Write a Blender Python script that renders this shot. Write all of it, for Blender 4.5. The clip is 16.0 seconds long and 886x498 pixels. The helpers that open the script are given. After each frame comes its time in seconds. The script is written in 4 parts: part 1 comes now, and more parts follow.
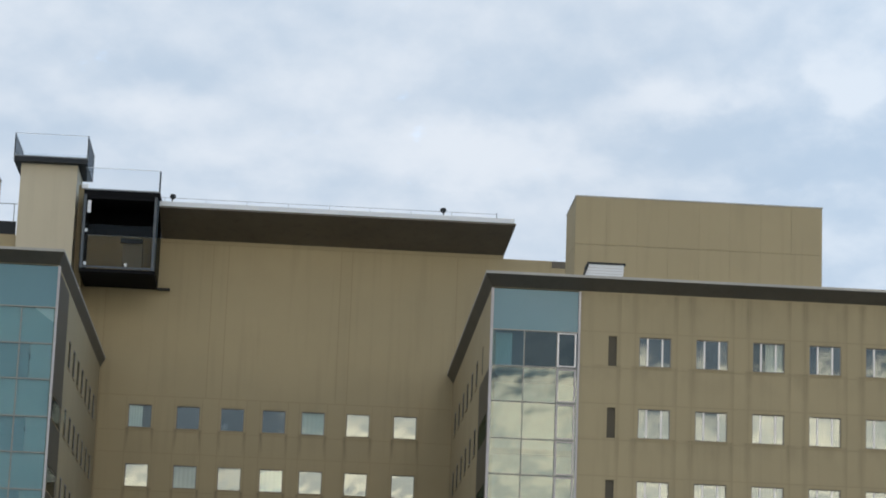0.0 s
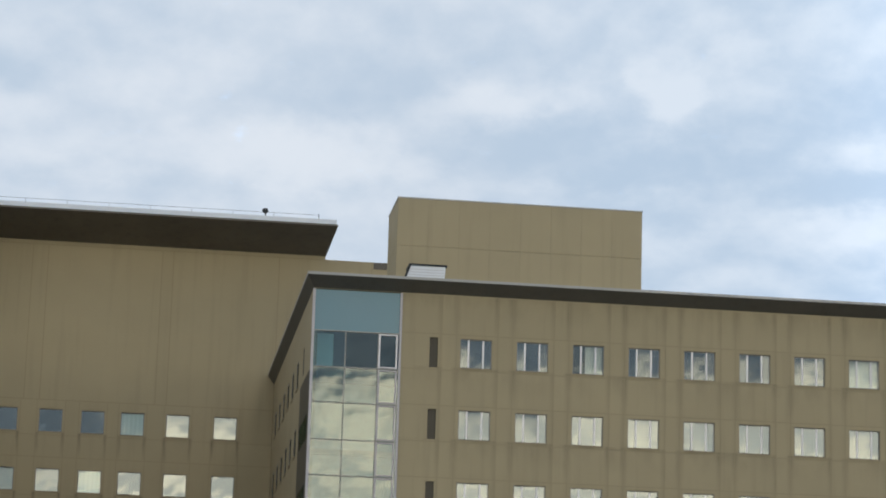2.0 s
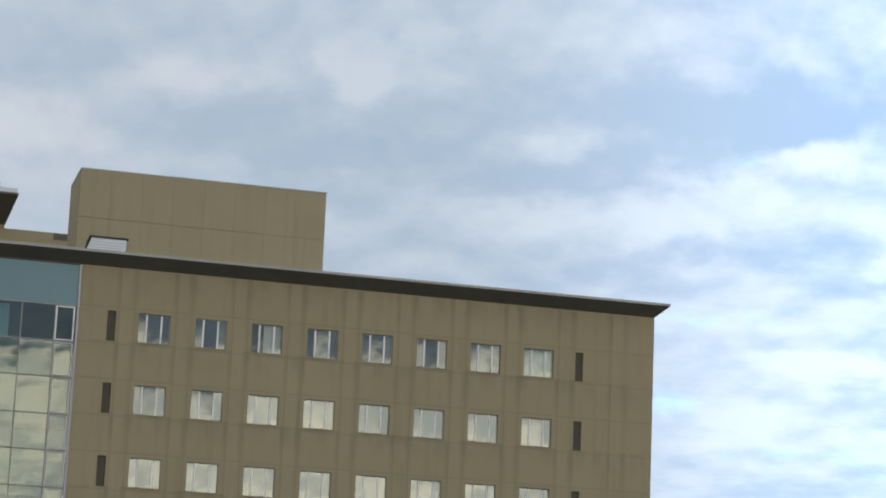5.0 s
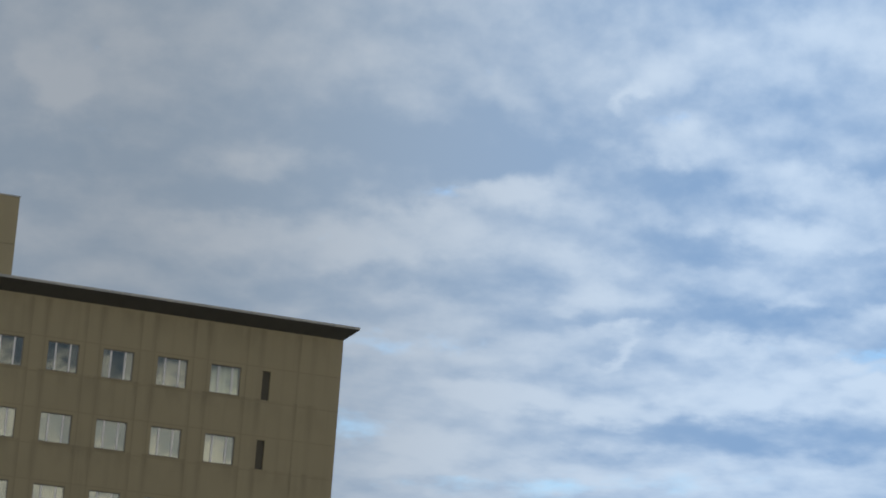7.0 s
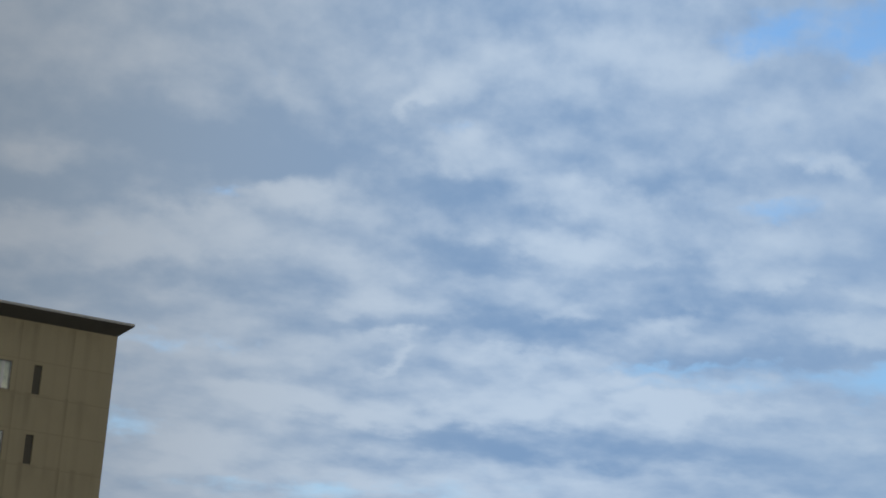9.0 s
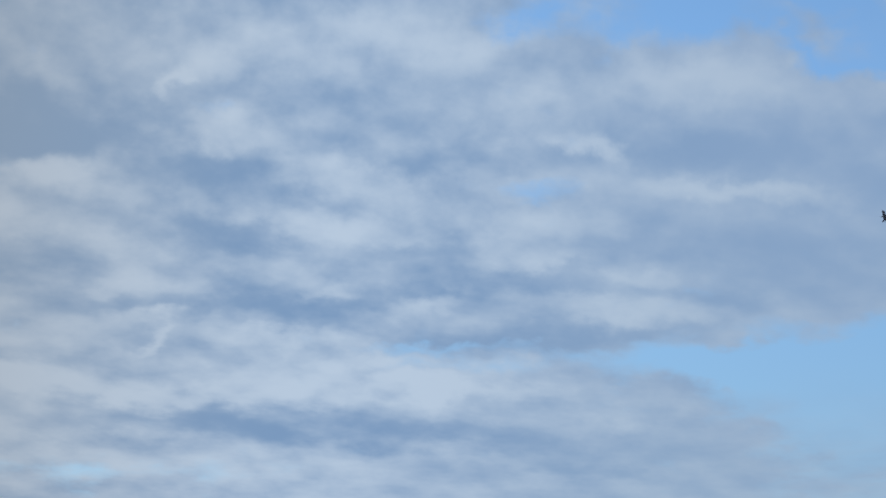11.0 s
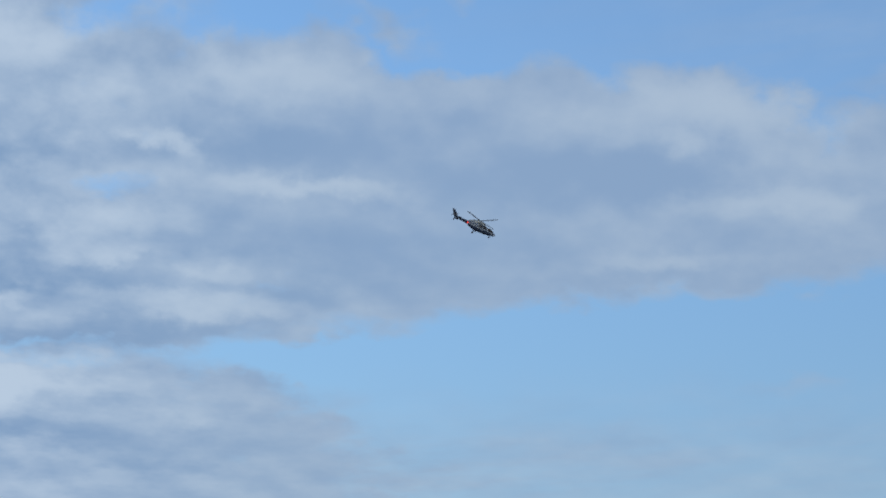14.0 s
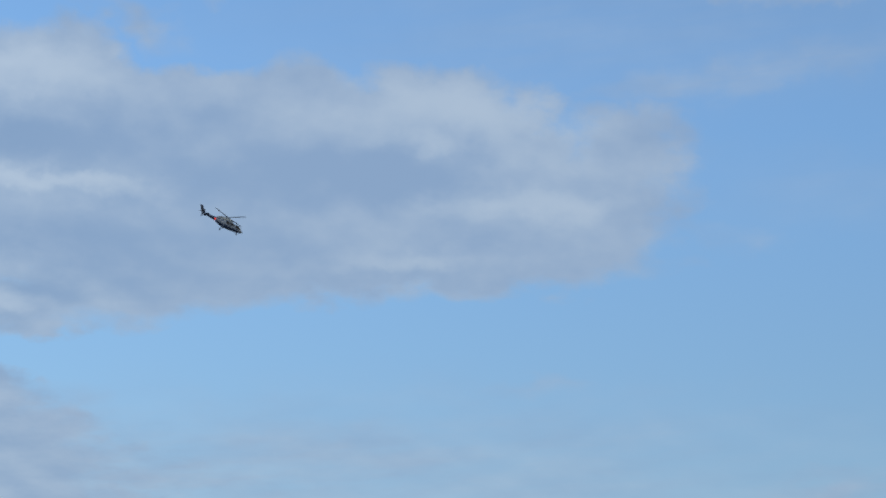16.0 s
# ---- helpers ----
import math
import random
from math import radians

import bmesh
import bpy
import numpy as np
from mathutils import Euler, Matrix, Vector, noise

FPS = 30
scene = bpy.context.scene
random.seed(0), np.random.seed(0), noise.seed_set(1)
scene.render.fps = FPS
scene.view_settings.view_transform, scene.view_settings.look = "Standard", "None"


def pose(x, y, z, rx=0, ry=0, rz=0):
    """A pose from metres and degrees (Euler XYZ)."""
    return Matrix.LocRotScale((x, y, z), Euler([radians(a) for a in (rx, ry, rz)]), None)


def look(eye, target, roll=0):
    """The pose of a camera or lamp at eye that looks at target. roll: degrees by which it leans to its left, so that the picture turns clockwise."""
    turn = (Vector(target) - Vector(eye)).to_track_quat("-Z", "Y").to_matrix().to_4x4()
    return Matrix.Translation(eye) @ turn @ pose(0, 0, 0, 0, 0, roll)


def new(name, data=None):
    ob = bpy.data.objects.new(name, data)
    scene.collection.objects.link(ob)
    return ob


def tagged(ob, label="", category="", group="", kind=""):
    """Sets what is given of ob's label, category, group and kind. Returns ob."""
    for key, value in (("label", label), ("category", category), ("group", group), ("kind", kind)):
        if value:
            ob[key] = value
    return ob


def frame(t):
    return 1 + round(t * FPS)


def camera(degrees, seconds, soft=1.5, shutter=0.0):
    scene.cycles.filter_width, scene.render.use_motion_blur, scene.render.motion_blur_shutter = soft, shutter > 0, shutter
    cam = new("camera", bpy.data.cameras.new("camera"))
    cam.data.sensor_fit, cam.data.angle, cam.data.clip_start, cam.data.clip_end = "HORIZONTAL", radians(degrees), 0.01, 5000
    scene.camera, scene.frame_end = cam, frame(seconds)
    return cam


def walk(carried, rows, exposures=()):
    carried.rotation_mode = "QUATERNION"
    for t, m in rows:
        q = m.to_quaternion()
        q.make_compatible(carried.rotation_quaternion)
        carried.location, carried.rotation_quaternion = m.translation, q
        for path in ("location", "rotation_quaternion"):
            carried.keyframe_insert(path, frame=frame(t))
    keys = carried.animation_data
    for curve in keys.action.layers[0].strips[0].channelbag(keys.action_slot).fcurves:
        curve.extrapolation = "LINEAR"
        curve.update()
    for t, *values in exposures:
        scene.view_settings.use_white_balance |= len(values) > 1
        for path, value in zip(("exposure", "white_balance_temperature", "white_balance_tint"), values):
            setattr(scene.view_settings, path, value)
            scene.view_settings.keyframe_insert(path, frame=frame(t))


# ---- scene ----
# A hospital with two wings round a court, seen with a long lens from the car park, and the sky beside it.
EYE = Vector((-10.02, -135.49, 1.6))


def aim(yaw, pitch, roll):
    """The camera's pose at EYE: yaw to the left from +y, pitch upwards, roll as look() takes it, in degrees."""
    a, b = radians(yaw), radians(pitch)
    return look(EYE, EYE + Vector((-math.sin(a) * math.cos(b), math.cos(a) * math.cos(b), math.sin(b))), roll)


cam = camera(19.55, 16.0, soft=1.9)
PATH = [(0, aim(-3.07, 12.52, 2.20)),
        (0.5, aim(-2.96, 12.49, 1.98)),
        (1, aim(-4.03, 13.12, 1.39)),
        (1.5, aim(-5.94, 12.94, 1.46)),
        (2, aim(-7.13, 12.68, 1.74)),
        (2.5, aim(-7.90, 12.57, 1.73)),
        (3, aim(-9.17, 12.43, 1.99)),
        (3.5, aim(-10.53, 12.55, 2.06)),
        (3.8, aim(-11.19, 13.06, 1.92)),
        (4, aim(-11.06, 12.07, 1.89)),
        (4.5, aim(-12.50, 12.10, 2.09)),
        (4.7, aim(-13.34, 12.26, 2.23)),
        (6.8, aim(-20.13, 13.20, 4.07)),
        (7, aim(-21.33, 13.32, 4.18)),
        (7.5, aim(-23.51, 13.48, 4.44)),
        (8, aim(-23.83, 12.93, 4.78)),
        (8.5, aim(-25.03, 13.36, 4.95)),
        (9, aim(-26.37, 13.79, 5.08)),
        (9.2, aim(-27.01, 14.04, 5.08)),
        (11.3, aim(-32.94, 13.88, 4.06)),
        (11.5, aim(-33.73, 14.00, 4.16)),
        (12, aim(-35.31, 13.68, 3.78)),
        (12.5, aim(-36.86, 13.91, 3.62)),
        (13, aim(-38.59, 14.24, 3.19)),
        (13.5, aim(-40.51, 14.32, 2.62)),
        (14, aim(-41.62, 14.16, 2.14)),
        (14.5, aim(-43.06, 14.38, 2.03)),
        (15, aim(-44.34, 14.18, 1.90)),
        (15.5, aim(-45.76, 13.89, 1.97)),
        (16, aim(-47.42, 14.32, 1.81))]
walk(cam, PATH, exposures=[(0, -0.02), (0.5, 0.0), (1.0, -0.1), (2.5, -0.08), (4.7, -0.27), (6.8, -1.06), (8.0, -1.37), (9.2, -1.37), (11.3, -1.42), (16.0, -1.38)])

# ---- sky and sun ----
SUN_AZ, SUN_EL = 172.0, 19.0  # degrees: clockwise from +y, above the horizon
world = bpy.data.worlds.new("sky")
scene.world = world
world.use_nodes = True
WN, WL = world.node_tree.nodes, world.node_tree.links
WN.clear()


def feed(socket, value):
    if isinstance(value, bpy.types.NodeSocket):
        socket.id_data.links.new(value, socket)
    else:
        socket.default_value = value


def wmath(op, a, b=0.0, c=0.0, clamp=False):
    n = WN.new("ShaderNodeMath")
    n.operation, n.use_clamp = op, clamp
    for s, v in zip(n.inputs, (a, b, c)):
        feed(s, v)
    return n.outputs[0]


def wstep(v, a, b, lo=0.0, hi=1.0):
    n = WN.new("ShaderNodeMapRange")
    n.interpolation_type = "SMOOTHSTEP"
    for s, x in zip(n.inputs, (v, a, b, lo, hi)):
        feed(s, x)
    return n.outputs[0]


def wmix(f, a, b):
    n = WN.new("ShaderNodeMix")
    n.data_type = "RGBA"
    feed(n.inputs[0], f), feed(n.inputs[6], a), feed(n.inputs[7], b)
    return n.outputs[2]


def wcomb(x, y, z=0.0):
    n = WN.new("ShaderNodeCombineXYZ")
    for s, v in zip(n.inputs, (x, y, z)):
        feed(s, v)
    return n.outputs[0]


def wnoise(vec, scale, detail=6.0, rough=0.55, warp=0.0):
    n = WN.new("ShaderNodeTexNoise")
    feed(n.inputs["Vector"], vec)
    for k, v in (("Scale", scale), ("Detail", detail), ("Roughness", rough), ("Distortion", warp)):
        n.inputs[k].default_value = v
    return n.outputs["Fac"]


def make_sky():
    coord = WN.new("ShaderNodeTexCoord").outputs["Generated"]
    sep = WN.new("ShaderNodeSeparateXYZ")
    feed(sep.inputs[0], coord)
    x, y, z = sep.outputs
    az = wmath("MULTIPLY", wmath("ARCTAN2", x, y), 57.2958)
    el = wmath("MULTIPLY", wmath("ARCSINE", z), 57.2958)
    # ragged outlines of the cloud forms
    depth = wmath("MULTIPLY", wmath("LOGARITHM", wmath("MAXIMUM", el, 1.0), 2.71828), 2.0)
    flat = wcomb(wmath("MULTIPLY", az, 0.086), depth)
    w1 = wmath("SUBTRACT", wnoise(flat, 7.0, 6, 0.54), 0.5)
    w2 = wmath("SUBTRACT", wnoise(wcomb(depth, wmath("MULTIPLY", az, 0.086), 4.0), 7.0, 6, 0.54), 0.5)
    sx, sy = wmath("MULTIPLY_ADD", w1, 2.6, wmath("MULTIPLY", az, 0.97)), wmath("MULTIPLY_ADD", w2, 1.5, el)

    def forms(rows, after=0.0):
        """Sum of soft ellipses, chained one after another to stay small in memory."""
        total = wmath("MULTIPLY", after, 0.0)
        for a_, e_, ra, re, tilt, amp in rows:
            mp = WN.new("ShaderNodeMapping")
            mp.vector_type = "TEXTURE"
            feed(mp.inputs[0], wcomb(sx, sy, total))
            mp.inputs[1].default_value = (a_ * 0.97, e_, 0)
            mp.inputs[2].default_value = (0, 0, radians(tilt))
            mp.inputs[3].default_value = (ra, re, 1e6)
            ln = WN.new("ShaderNodeVectorMath")
            ln.operation = "LENGTH"
            feed(ln.inputs[0], mp.outputs[0])
            total = wmath("ADD", wstep(ln.outputs["Value"], 1.0, 0.0, 0.0, amp), total)
        return total

    ragged = wnoise(flat, 8.0, 7, 0.57)
    cover = wmath("SUBTRACT", wmath("MULTIPLY_ADD", wmath("SUBTRACT", ragged, 0.5), 1.5, 1.15), wmath("MULTIPLY", forms(GAPS), 1.15))
    dens = wstep(cover, 0.0, 0.95)

    def puffs(lift):
        """Thickness of the clouds: broad banks with small heads on them."""
        v = wcomb(wmath("MULTIPLY", az, 0.086), wmath("ADD", depth, lift))
        return wmath("MULTIPLY_ADD", wnoise(v, 10.5, 6, 0.53), 0.52, wmath("MULTIPLY", wnoise(v, 4.2, 2, 0.4), 0.7))

    # light tops and grey bases within the clouds
    relief = wmath("SUBTRACT", puffs(0.0), puffs(0.08))
    relief = wmath("MULTIPLY", relief, wmath("MULTIPLY", wstep(az, 4.0, 14.0, 0.7, 1.0), wstep(az, 24.0, 40.0, 1.0, 0.65)))
    tone = wmath("MULTIPLY_ADD", relief, 1.5, wstep(az, 30.0, 40.0, 0.49, 0.38))
    tone = wmath("ADD", tone, wmath("MULTIPLY", forms(CRESTS, dens), 1.2))
    tone = wstep(wmath("ADD", tone, wmath("MULTIPLY", forms(BASES, tone), 1.15)), -0.1, 1.1)
    # the sky grows brighter and clearer towards the open side
    open_side = wmath("MULTIPLY", wstep(az, 13.0, 30.0), wstep(az, 110.0, 70.0))
    gain = wmath("MULTIPLY_ADD", open_side, 1.5, 1.0)
    thin = wstep(az, 30.0, 42.0)
    grey = wmix(thin, wmix(open_side, (0.53, 0.645, 0.785, 1), (0.215, 0.34, 0.535, 1)), (0.275, 0.38, 0.545, 1))
    pale = wmix(thin, wmix(open_side, (0.775, 0.84, 0.925, 1), (0.525, 0.625, 0.755, 1)), (0.475, 0.555, 0.655, 1))
    cloud = wmix(tone, grey, pale)
    cool = WN.new("ShaderNodeVectorMath")
    cool.operation = "MULTIPLY"
    feed(cool.inputs[0], cloud), feed(cool.inputs[1], wmix(wstep(az, 6.0, 14.0), (1, 1, 1, 1), wmix(wstep(az, 19.0, 28.0), (0.965, 1.0, 1.03, 1), (0.965, 1.0, 1.03, 1))))
    cloud = cool.outputs[0]
    dens = wmath("MULTIPLY", dens, wmath("MULTIPLY_ADD", thin, -0.14, 1.0))
    # thin wisps over the clear part
    fibre = wnoise(wcomb(wmath("MULTIPLY_ADD", el, -0.9, wmath("MULTIPLY", az, 0.22)), wmath("MULTIPLY_ADD", az, 0.02, wmath("MULTIPLY", el, 0.8))), 1.3, 6, 0.6)
    dens = wmath("MAXIMUM", dens, wmath("MULTIPLY", forms(WISPS, tone), wstep(fibre, 0.25, 0.7, 0.5, 1.1)))
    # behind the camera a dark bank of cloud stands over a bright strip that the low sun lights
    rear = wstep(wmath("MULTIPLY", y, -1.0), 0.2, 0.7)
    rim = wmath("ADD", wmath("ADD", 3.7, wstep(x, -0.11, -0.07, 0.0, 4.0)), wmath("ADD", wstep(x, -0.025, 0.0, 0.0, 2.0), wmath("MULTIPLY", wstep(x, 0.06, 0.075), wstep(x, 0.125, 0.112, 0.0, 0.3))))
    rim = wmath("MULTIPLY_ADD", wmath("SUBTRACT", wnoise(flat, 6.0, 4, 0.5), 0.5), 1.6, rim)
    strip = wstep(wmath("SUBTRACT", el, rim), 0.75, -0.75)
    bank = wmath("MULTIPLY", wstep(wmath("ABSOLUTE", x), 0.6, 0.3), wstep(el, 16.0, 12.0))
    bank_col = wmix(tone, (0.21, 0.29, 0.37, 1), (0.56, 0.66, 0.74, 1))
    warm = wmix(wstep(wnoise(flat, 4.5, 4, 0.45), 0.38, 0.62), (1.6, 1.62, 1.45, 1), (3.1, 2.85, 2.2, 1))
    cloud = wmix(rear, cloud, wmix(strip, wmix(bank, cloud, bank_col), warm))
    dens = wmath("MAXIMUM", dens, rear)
    sky = WN.new("ShaderNodeTexSky")
    sky.sky_type, sky.sun_disc = "NISHITA", False
    sky.sun_elevation, sky.sun_rotation = radians(SUN_EL), radians(SUN_AZ)
    sky.air_density, sky.dust_density, sky.ozone_density = 1.0, 0.6, 1.6
    blue = WN.new("ShaderNodeVectorMath")
    blue.operation = "MULTIPLY"
    feed(blue.inputs[0], sky.outputs[0])
    feed(blue.inputs[1], wmix(wstep(el, 8.0, 19.0), (2.65, 3.1, 3.52, 1), (3.3, 4.1, 4.85, 1)))
    lit = WN.new("ShaderNodeVectorMath")
    lit.operation = "SCALE"
    feed(lit.inputs[0], cloud), feed(lit.inputs[3], wmath("MULTIPLY", gain, 10.0))
    out = WN.new("ShaderNodeBackground")
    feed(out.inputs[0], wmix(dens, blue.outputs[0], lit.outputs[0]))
    out.inputs[1].default_value = 0.1
    WL.new(out.outputs[0], WN.new("ShaderNodeOutputWorld").inputs[0])


# forms in the sky, part by part: azimuth, elevation, half width, half height, tilt, weight
CRESTS_A = [(0.77, 16.34, 3.03, 1.16, 2, 0.22), (3.19, 14.74, 4.43, 1.16, 2, 0.3), (8.36, 16.06, 3.26, 1.05, 2, 0.15), (-6.29, 17, 3.73, 0.93, 2, 0.15), (-3.72, 15.32, 2.56, 0.82, 2, 0.2),
     (-1.72, 14.2, 3.03, 0.7, 2, 0.2), (5.54, 14.38, 2.1, 0.7, 2, 0.22), (12.25, 16.19, 1.16, 1.28, 2, 0.62), (8.67, 15.9, 3.26, 0.82, 2, 0.2), (3.49, 14.49, 1.86, 1.05, 2, 0.3),
     (16.66, 14.82, 1.63, 0.51, 2, 0.2), (21.05, 13.74, 3.73, 0.84, 2, 0.22), (22.63, 14.68, 1.16, 0.58, 2, 0.12), (16.32, 13.18, 3.49, 0.82, 2, 0.22), (21.44, 11.88, 2.8, 0.7, 2, 0.2),
     (21.07, 10.88, 3.03, 0.7, 2, 0.22)]
CRESTS_B = [(21.46, 9.26, 3.03, 0.93, 2, 0.25), (18.17, 17.34, 4.66, 0.7, 2, 0.12), (13.73, 17, 1.4, 0.7, 2, 0.3), (30.26, 18.32, 4.66, 1.05, 5, 0.25), (33.37, 16.93, 2.1, 0.93, 5, 0.3),
     (26.5, 17.47, 1.16, 0.82, 5, 0.14), (25.44, 16.82, 0.33, 0.75, -23, 0.3), (26.24, 16.04, 2.33, 0.75, 5, 0.4), (29.19, 15.23, 3.49, 0.65, -12, 0.3), (23.1, 14.7, 1.75, 0.65, 5, 0.38),
     (20.95, 14.16, 1.51, 0.58, 5, 0.28), (19.38, 13.23, 1.98, 0.7, 5, 0.38), (16.85, 14.99, 2.33, 0.58, 5, 0.22), (24.57, 13.01, 1.86, 0.7, 5, 0.4), (24.64, 12.32, 1.75, 0.58, 5, 0.28),
     (29.15, 14.13, 3.26, 0.56, -3, 0.34)]
CRESTS_C = [(33.65, 14.45, 2.8, 0.7, 5, 0.32), (33.57, 13.69, 1.75, 0.42, 5, 0.28), (35.09, 16.27, 0.93, 0.42, 5, 0.25), (31.34, 12.48, 1.98, 0.47, 15, 0.36), (25.6, 11.71, 1.16, 0.28, 5, 0.32),
     (25.39, 11.28, 0.93, 0.23, 37, 0.32), (28.59, 11.46, 2.21, 0.42, 5, 0.34), (30.15, 11.2, 1.75, 0.35, 5, 0.28), (21.77, 10.24, 2.8, 0.42, 5, 0.34), (23.84, 10.06, 2.56, 0.47, -5, 0.34),
     (29.44, 10.42, 4.19, 0.56, 5, 0.28), (26.28, 9.95, 2.1, 0.51, 5, 0.3), (21.05, 8.76, 1.4, 0.93, 5, 0.34), (29.4, 12.63, 0.93, 0.33, 5, 0.2), (22.98, 8.45, 3.49, 0.51, 5, 0.22),
     (28.3, 8.8, 9.78, 1.05, 5, 0.16)]
CRESTS_D = [(33.24, 10.67, 4.66, 0.7, 5, 0.12), (24.31, 10.46, 7.69, 1.16, 5, 0.14), (30.94, 10.95, 6.52, 0.84, 5, 0.12), (37.79, 17.72, 4.66, 0.84, 3, 0.36), (41.89, 17.54, 2.8, 0.51, 3, 0.14),
     (47.53, 17.35, 3.96, 1.12, 3, 0.46), (49.6, 16.3, 1.86, 0.7, 3, 0.2), (35.13, 16.23, 1.28, 0.37, -17, 0.3), (38.84, 15.41, 3.49, 0.42, -1, 0.5), (36.36, 13.42, 1.28, 0.35, 3, 0.26),
     (36.21, 12.68, 3.26, 0.51, -2, 0.38), (32.6, 10.73, 3.03, 0.35, 3, 0.26), (36.18, 10.27, 1.4, 0.47, 3, 0.18), (49.1, 15.31, 3.26, 0.61, 3, 0.26), (47.07, 14.03, 1.75, 0.42, 3, 0.16),
     (50.44, 16.92, 0.93, 0.56, 2, 0.2)]
CRESTS_E = [(50.2, 15.53, 2.1, 0.61, 2, 0.2), (46.34, 13.92, 1.86, 0.47, 2, 0.12)]
CRESTS = CRESTS_A + CRESTS_B + CRESTS_C + CRESTS_D + CRESTS_E
BASES_A = [(-2.73, 16.01, 3.19, 0.98, 2, -0.2), (5.09, 16.25, 3.68, 1.23, 2, -0.28), (9.54, 15.01, 4.66, 1.1, 2, -0.25), (-5.86, 14.67, 3.44, 0.74, 2, -0.25), (5.71, 17.39, 4.91, 0.86, 2, -0.15),
     (0.12, 13.79, 2.95, 0.61, 2, -0.12), (-5.2, 16.22, 3.44, 0.98, 2, -0.12), (9.35, 14.65, 4.91, 1.23, 1, -0.2), (18.21, 15.41, 6.38, 1.23, 2, -0.25), (13.68, 14.61, 5.4, 0.86, 2, -0.3),
     (10.97, 14.25, 2.21, 0.61, 2, -0.2), (15.65, 13.91, 4.66, 0.61, 2, -0.2), (7.08, 16.55, 3.68, 0.86, 2, -0.15), (15.07, 11.89, 4.42, 0.74, 2, -0.12), (19.54, 12.36, 3.68, 0.61, 2, -0.22),
     (20.83, 10.25, 2.95, 0.49, 2, -0.12)]
BASES_B = [(22.46, 15.77, 6.63, 1.35, -1, -0.5), (18.16, 16.85, 6.38, 1.47, 5, -0.14), (18.71, 14.47, 4.66, 0.79, 8, -0.38), (26.46, 15.07, 2.09, 0.83, 5, -0.34), (27.23, 13.75, 2.33, 0.83, 5, -0.42),
     (28.02, 16.72, 3.68, 0.79, 5, -0.18), (22.13, 12.83, 3.68, 0.54, 5, -0.24), (25.44, 12.08, 5.65, 0.59, 5, -0.38), (29.31, 12.15, 3.44, 0.54, 5, -0.26), (32.97, 13.09, 4.42, 0.54, 5, -0.32),
     (34.43, 11.93, 4.42, 0.59, 5, -0.26), (27.59, 9.56, 6.87, 0.64, 1, -0.28), (31.78, 13.58, 2.95, 0.49, 5, -0.2), (38.26, 16.3, 4.66, 0.74, 3, -0.3), (31.68, 15.65, 4.17, 0.64, 3, -0.26),
     (43.4, 15.7, 6.63, 1.03, 3, -0.4)]
BASES_C = [(46.51, 16.03, 2.7, 0.88, 3, -0.28), (40.07, 14.31, 5.89, 1.03, 3, -0.24), (38.84, 12.93, 3.44, 0.49, 3, -0.2), (45.92, 13.51, 3.93, 0.37, 3, -0.2), (32.69, 9.67, 4.66, 0.64, 3, -0.22),
     (34.88, 8.94, 4.42, 0.37, 3, -0.16)]
BASES = BASES_A + BASES_B + BASES_C
GAPS_A = [(20.78, 11.18, 2.8, 0.51, 5, 0.42), (19.67, 9.18, 1.63, 1.05, 5, 0.45), (26.47, 16.4, 1.16, 0.37, 5, 0.34), (21.6, 14.73, 0.93, 0.28, 5, 0.34), (24.78, 8.27, 7.45, 0.61, 5, 0.42),
     (31.69, 11.06, 3.73, 0.33, 5, 0.3), (24.94, 17.21, 0.7, 0.33, 5, 0.15), (33.56, 18.87, 1.61, 1.01, 3, 0.85), (35.61, 18.65, 1.41, 0.71, 3, 0.6), (37.81, 19.48, 4.83, 1.25, 3, 1.2),
     (41.04, 18.69, 2.82, 1.01, -11, 1.1), (44.2, 19.23, 5.64, 1.81, 3, 1.2), (48.8, 19.53, 5.64, 2.01, 3, 1.2), (33.98, 15.15, 2.22, 0.4, 3, 0.5), (37.73, 13.16, 1.01, 0.36, 3, 0.42),
     (34.46, 16.5, 1.41, 0.28, -27, 0.25)]
GAPS_B = [(45.32, 11.74, 12.09, 1.91, 3, 1.3), (40.84, 11.64, 5.24, 0.68, 3, 0.6), (47.89, 10.06, 11.28, 3.83, 3, 1.2), (32.53, 11.62, 4.83, 0.24, 3, 0.4), (31.92, 11.4, 5.64, 0.44, 3, 0.3),
     (36.35, 11.53, 4.43, 0.6, 3, 0.28), (42.79, 10.9, 5.24, 1.41, 3, 0.9), (50.49, 17.17, 1.01, 1.21, 3, 0.6), (54.61, 16.19, 3.42, 3.83, 2, 1.2), (50.93, 18.43, 2.22, 1.21, 2, 0.9),
     (54.74, 13.19, 6.04, 2.82, 2, 1.2), (54.48, 18.81, 8.46, 2.22, 2, 1.2), (57.93, 15.54, 4.43, 5.24, 2, 1.2), (59.09, 10.58, 6.04, 5.04, 2, 1.2), (48.98, 12.11, 10.48, 1.91, 2, 1.3),
     (41.69, 11.58, 6.65, 0.81, 2, 1)]
GAPS_C = [(49.04, 9.73, 11.28, 2.62, 2, 1)]
GAPS = GAPS_A + GAPS_B + GAPS_C
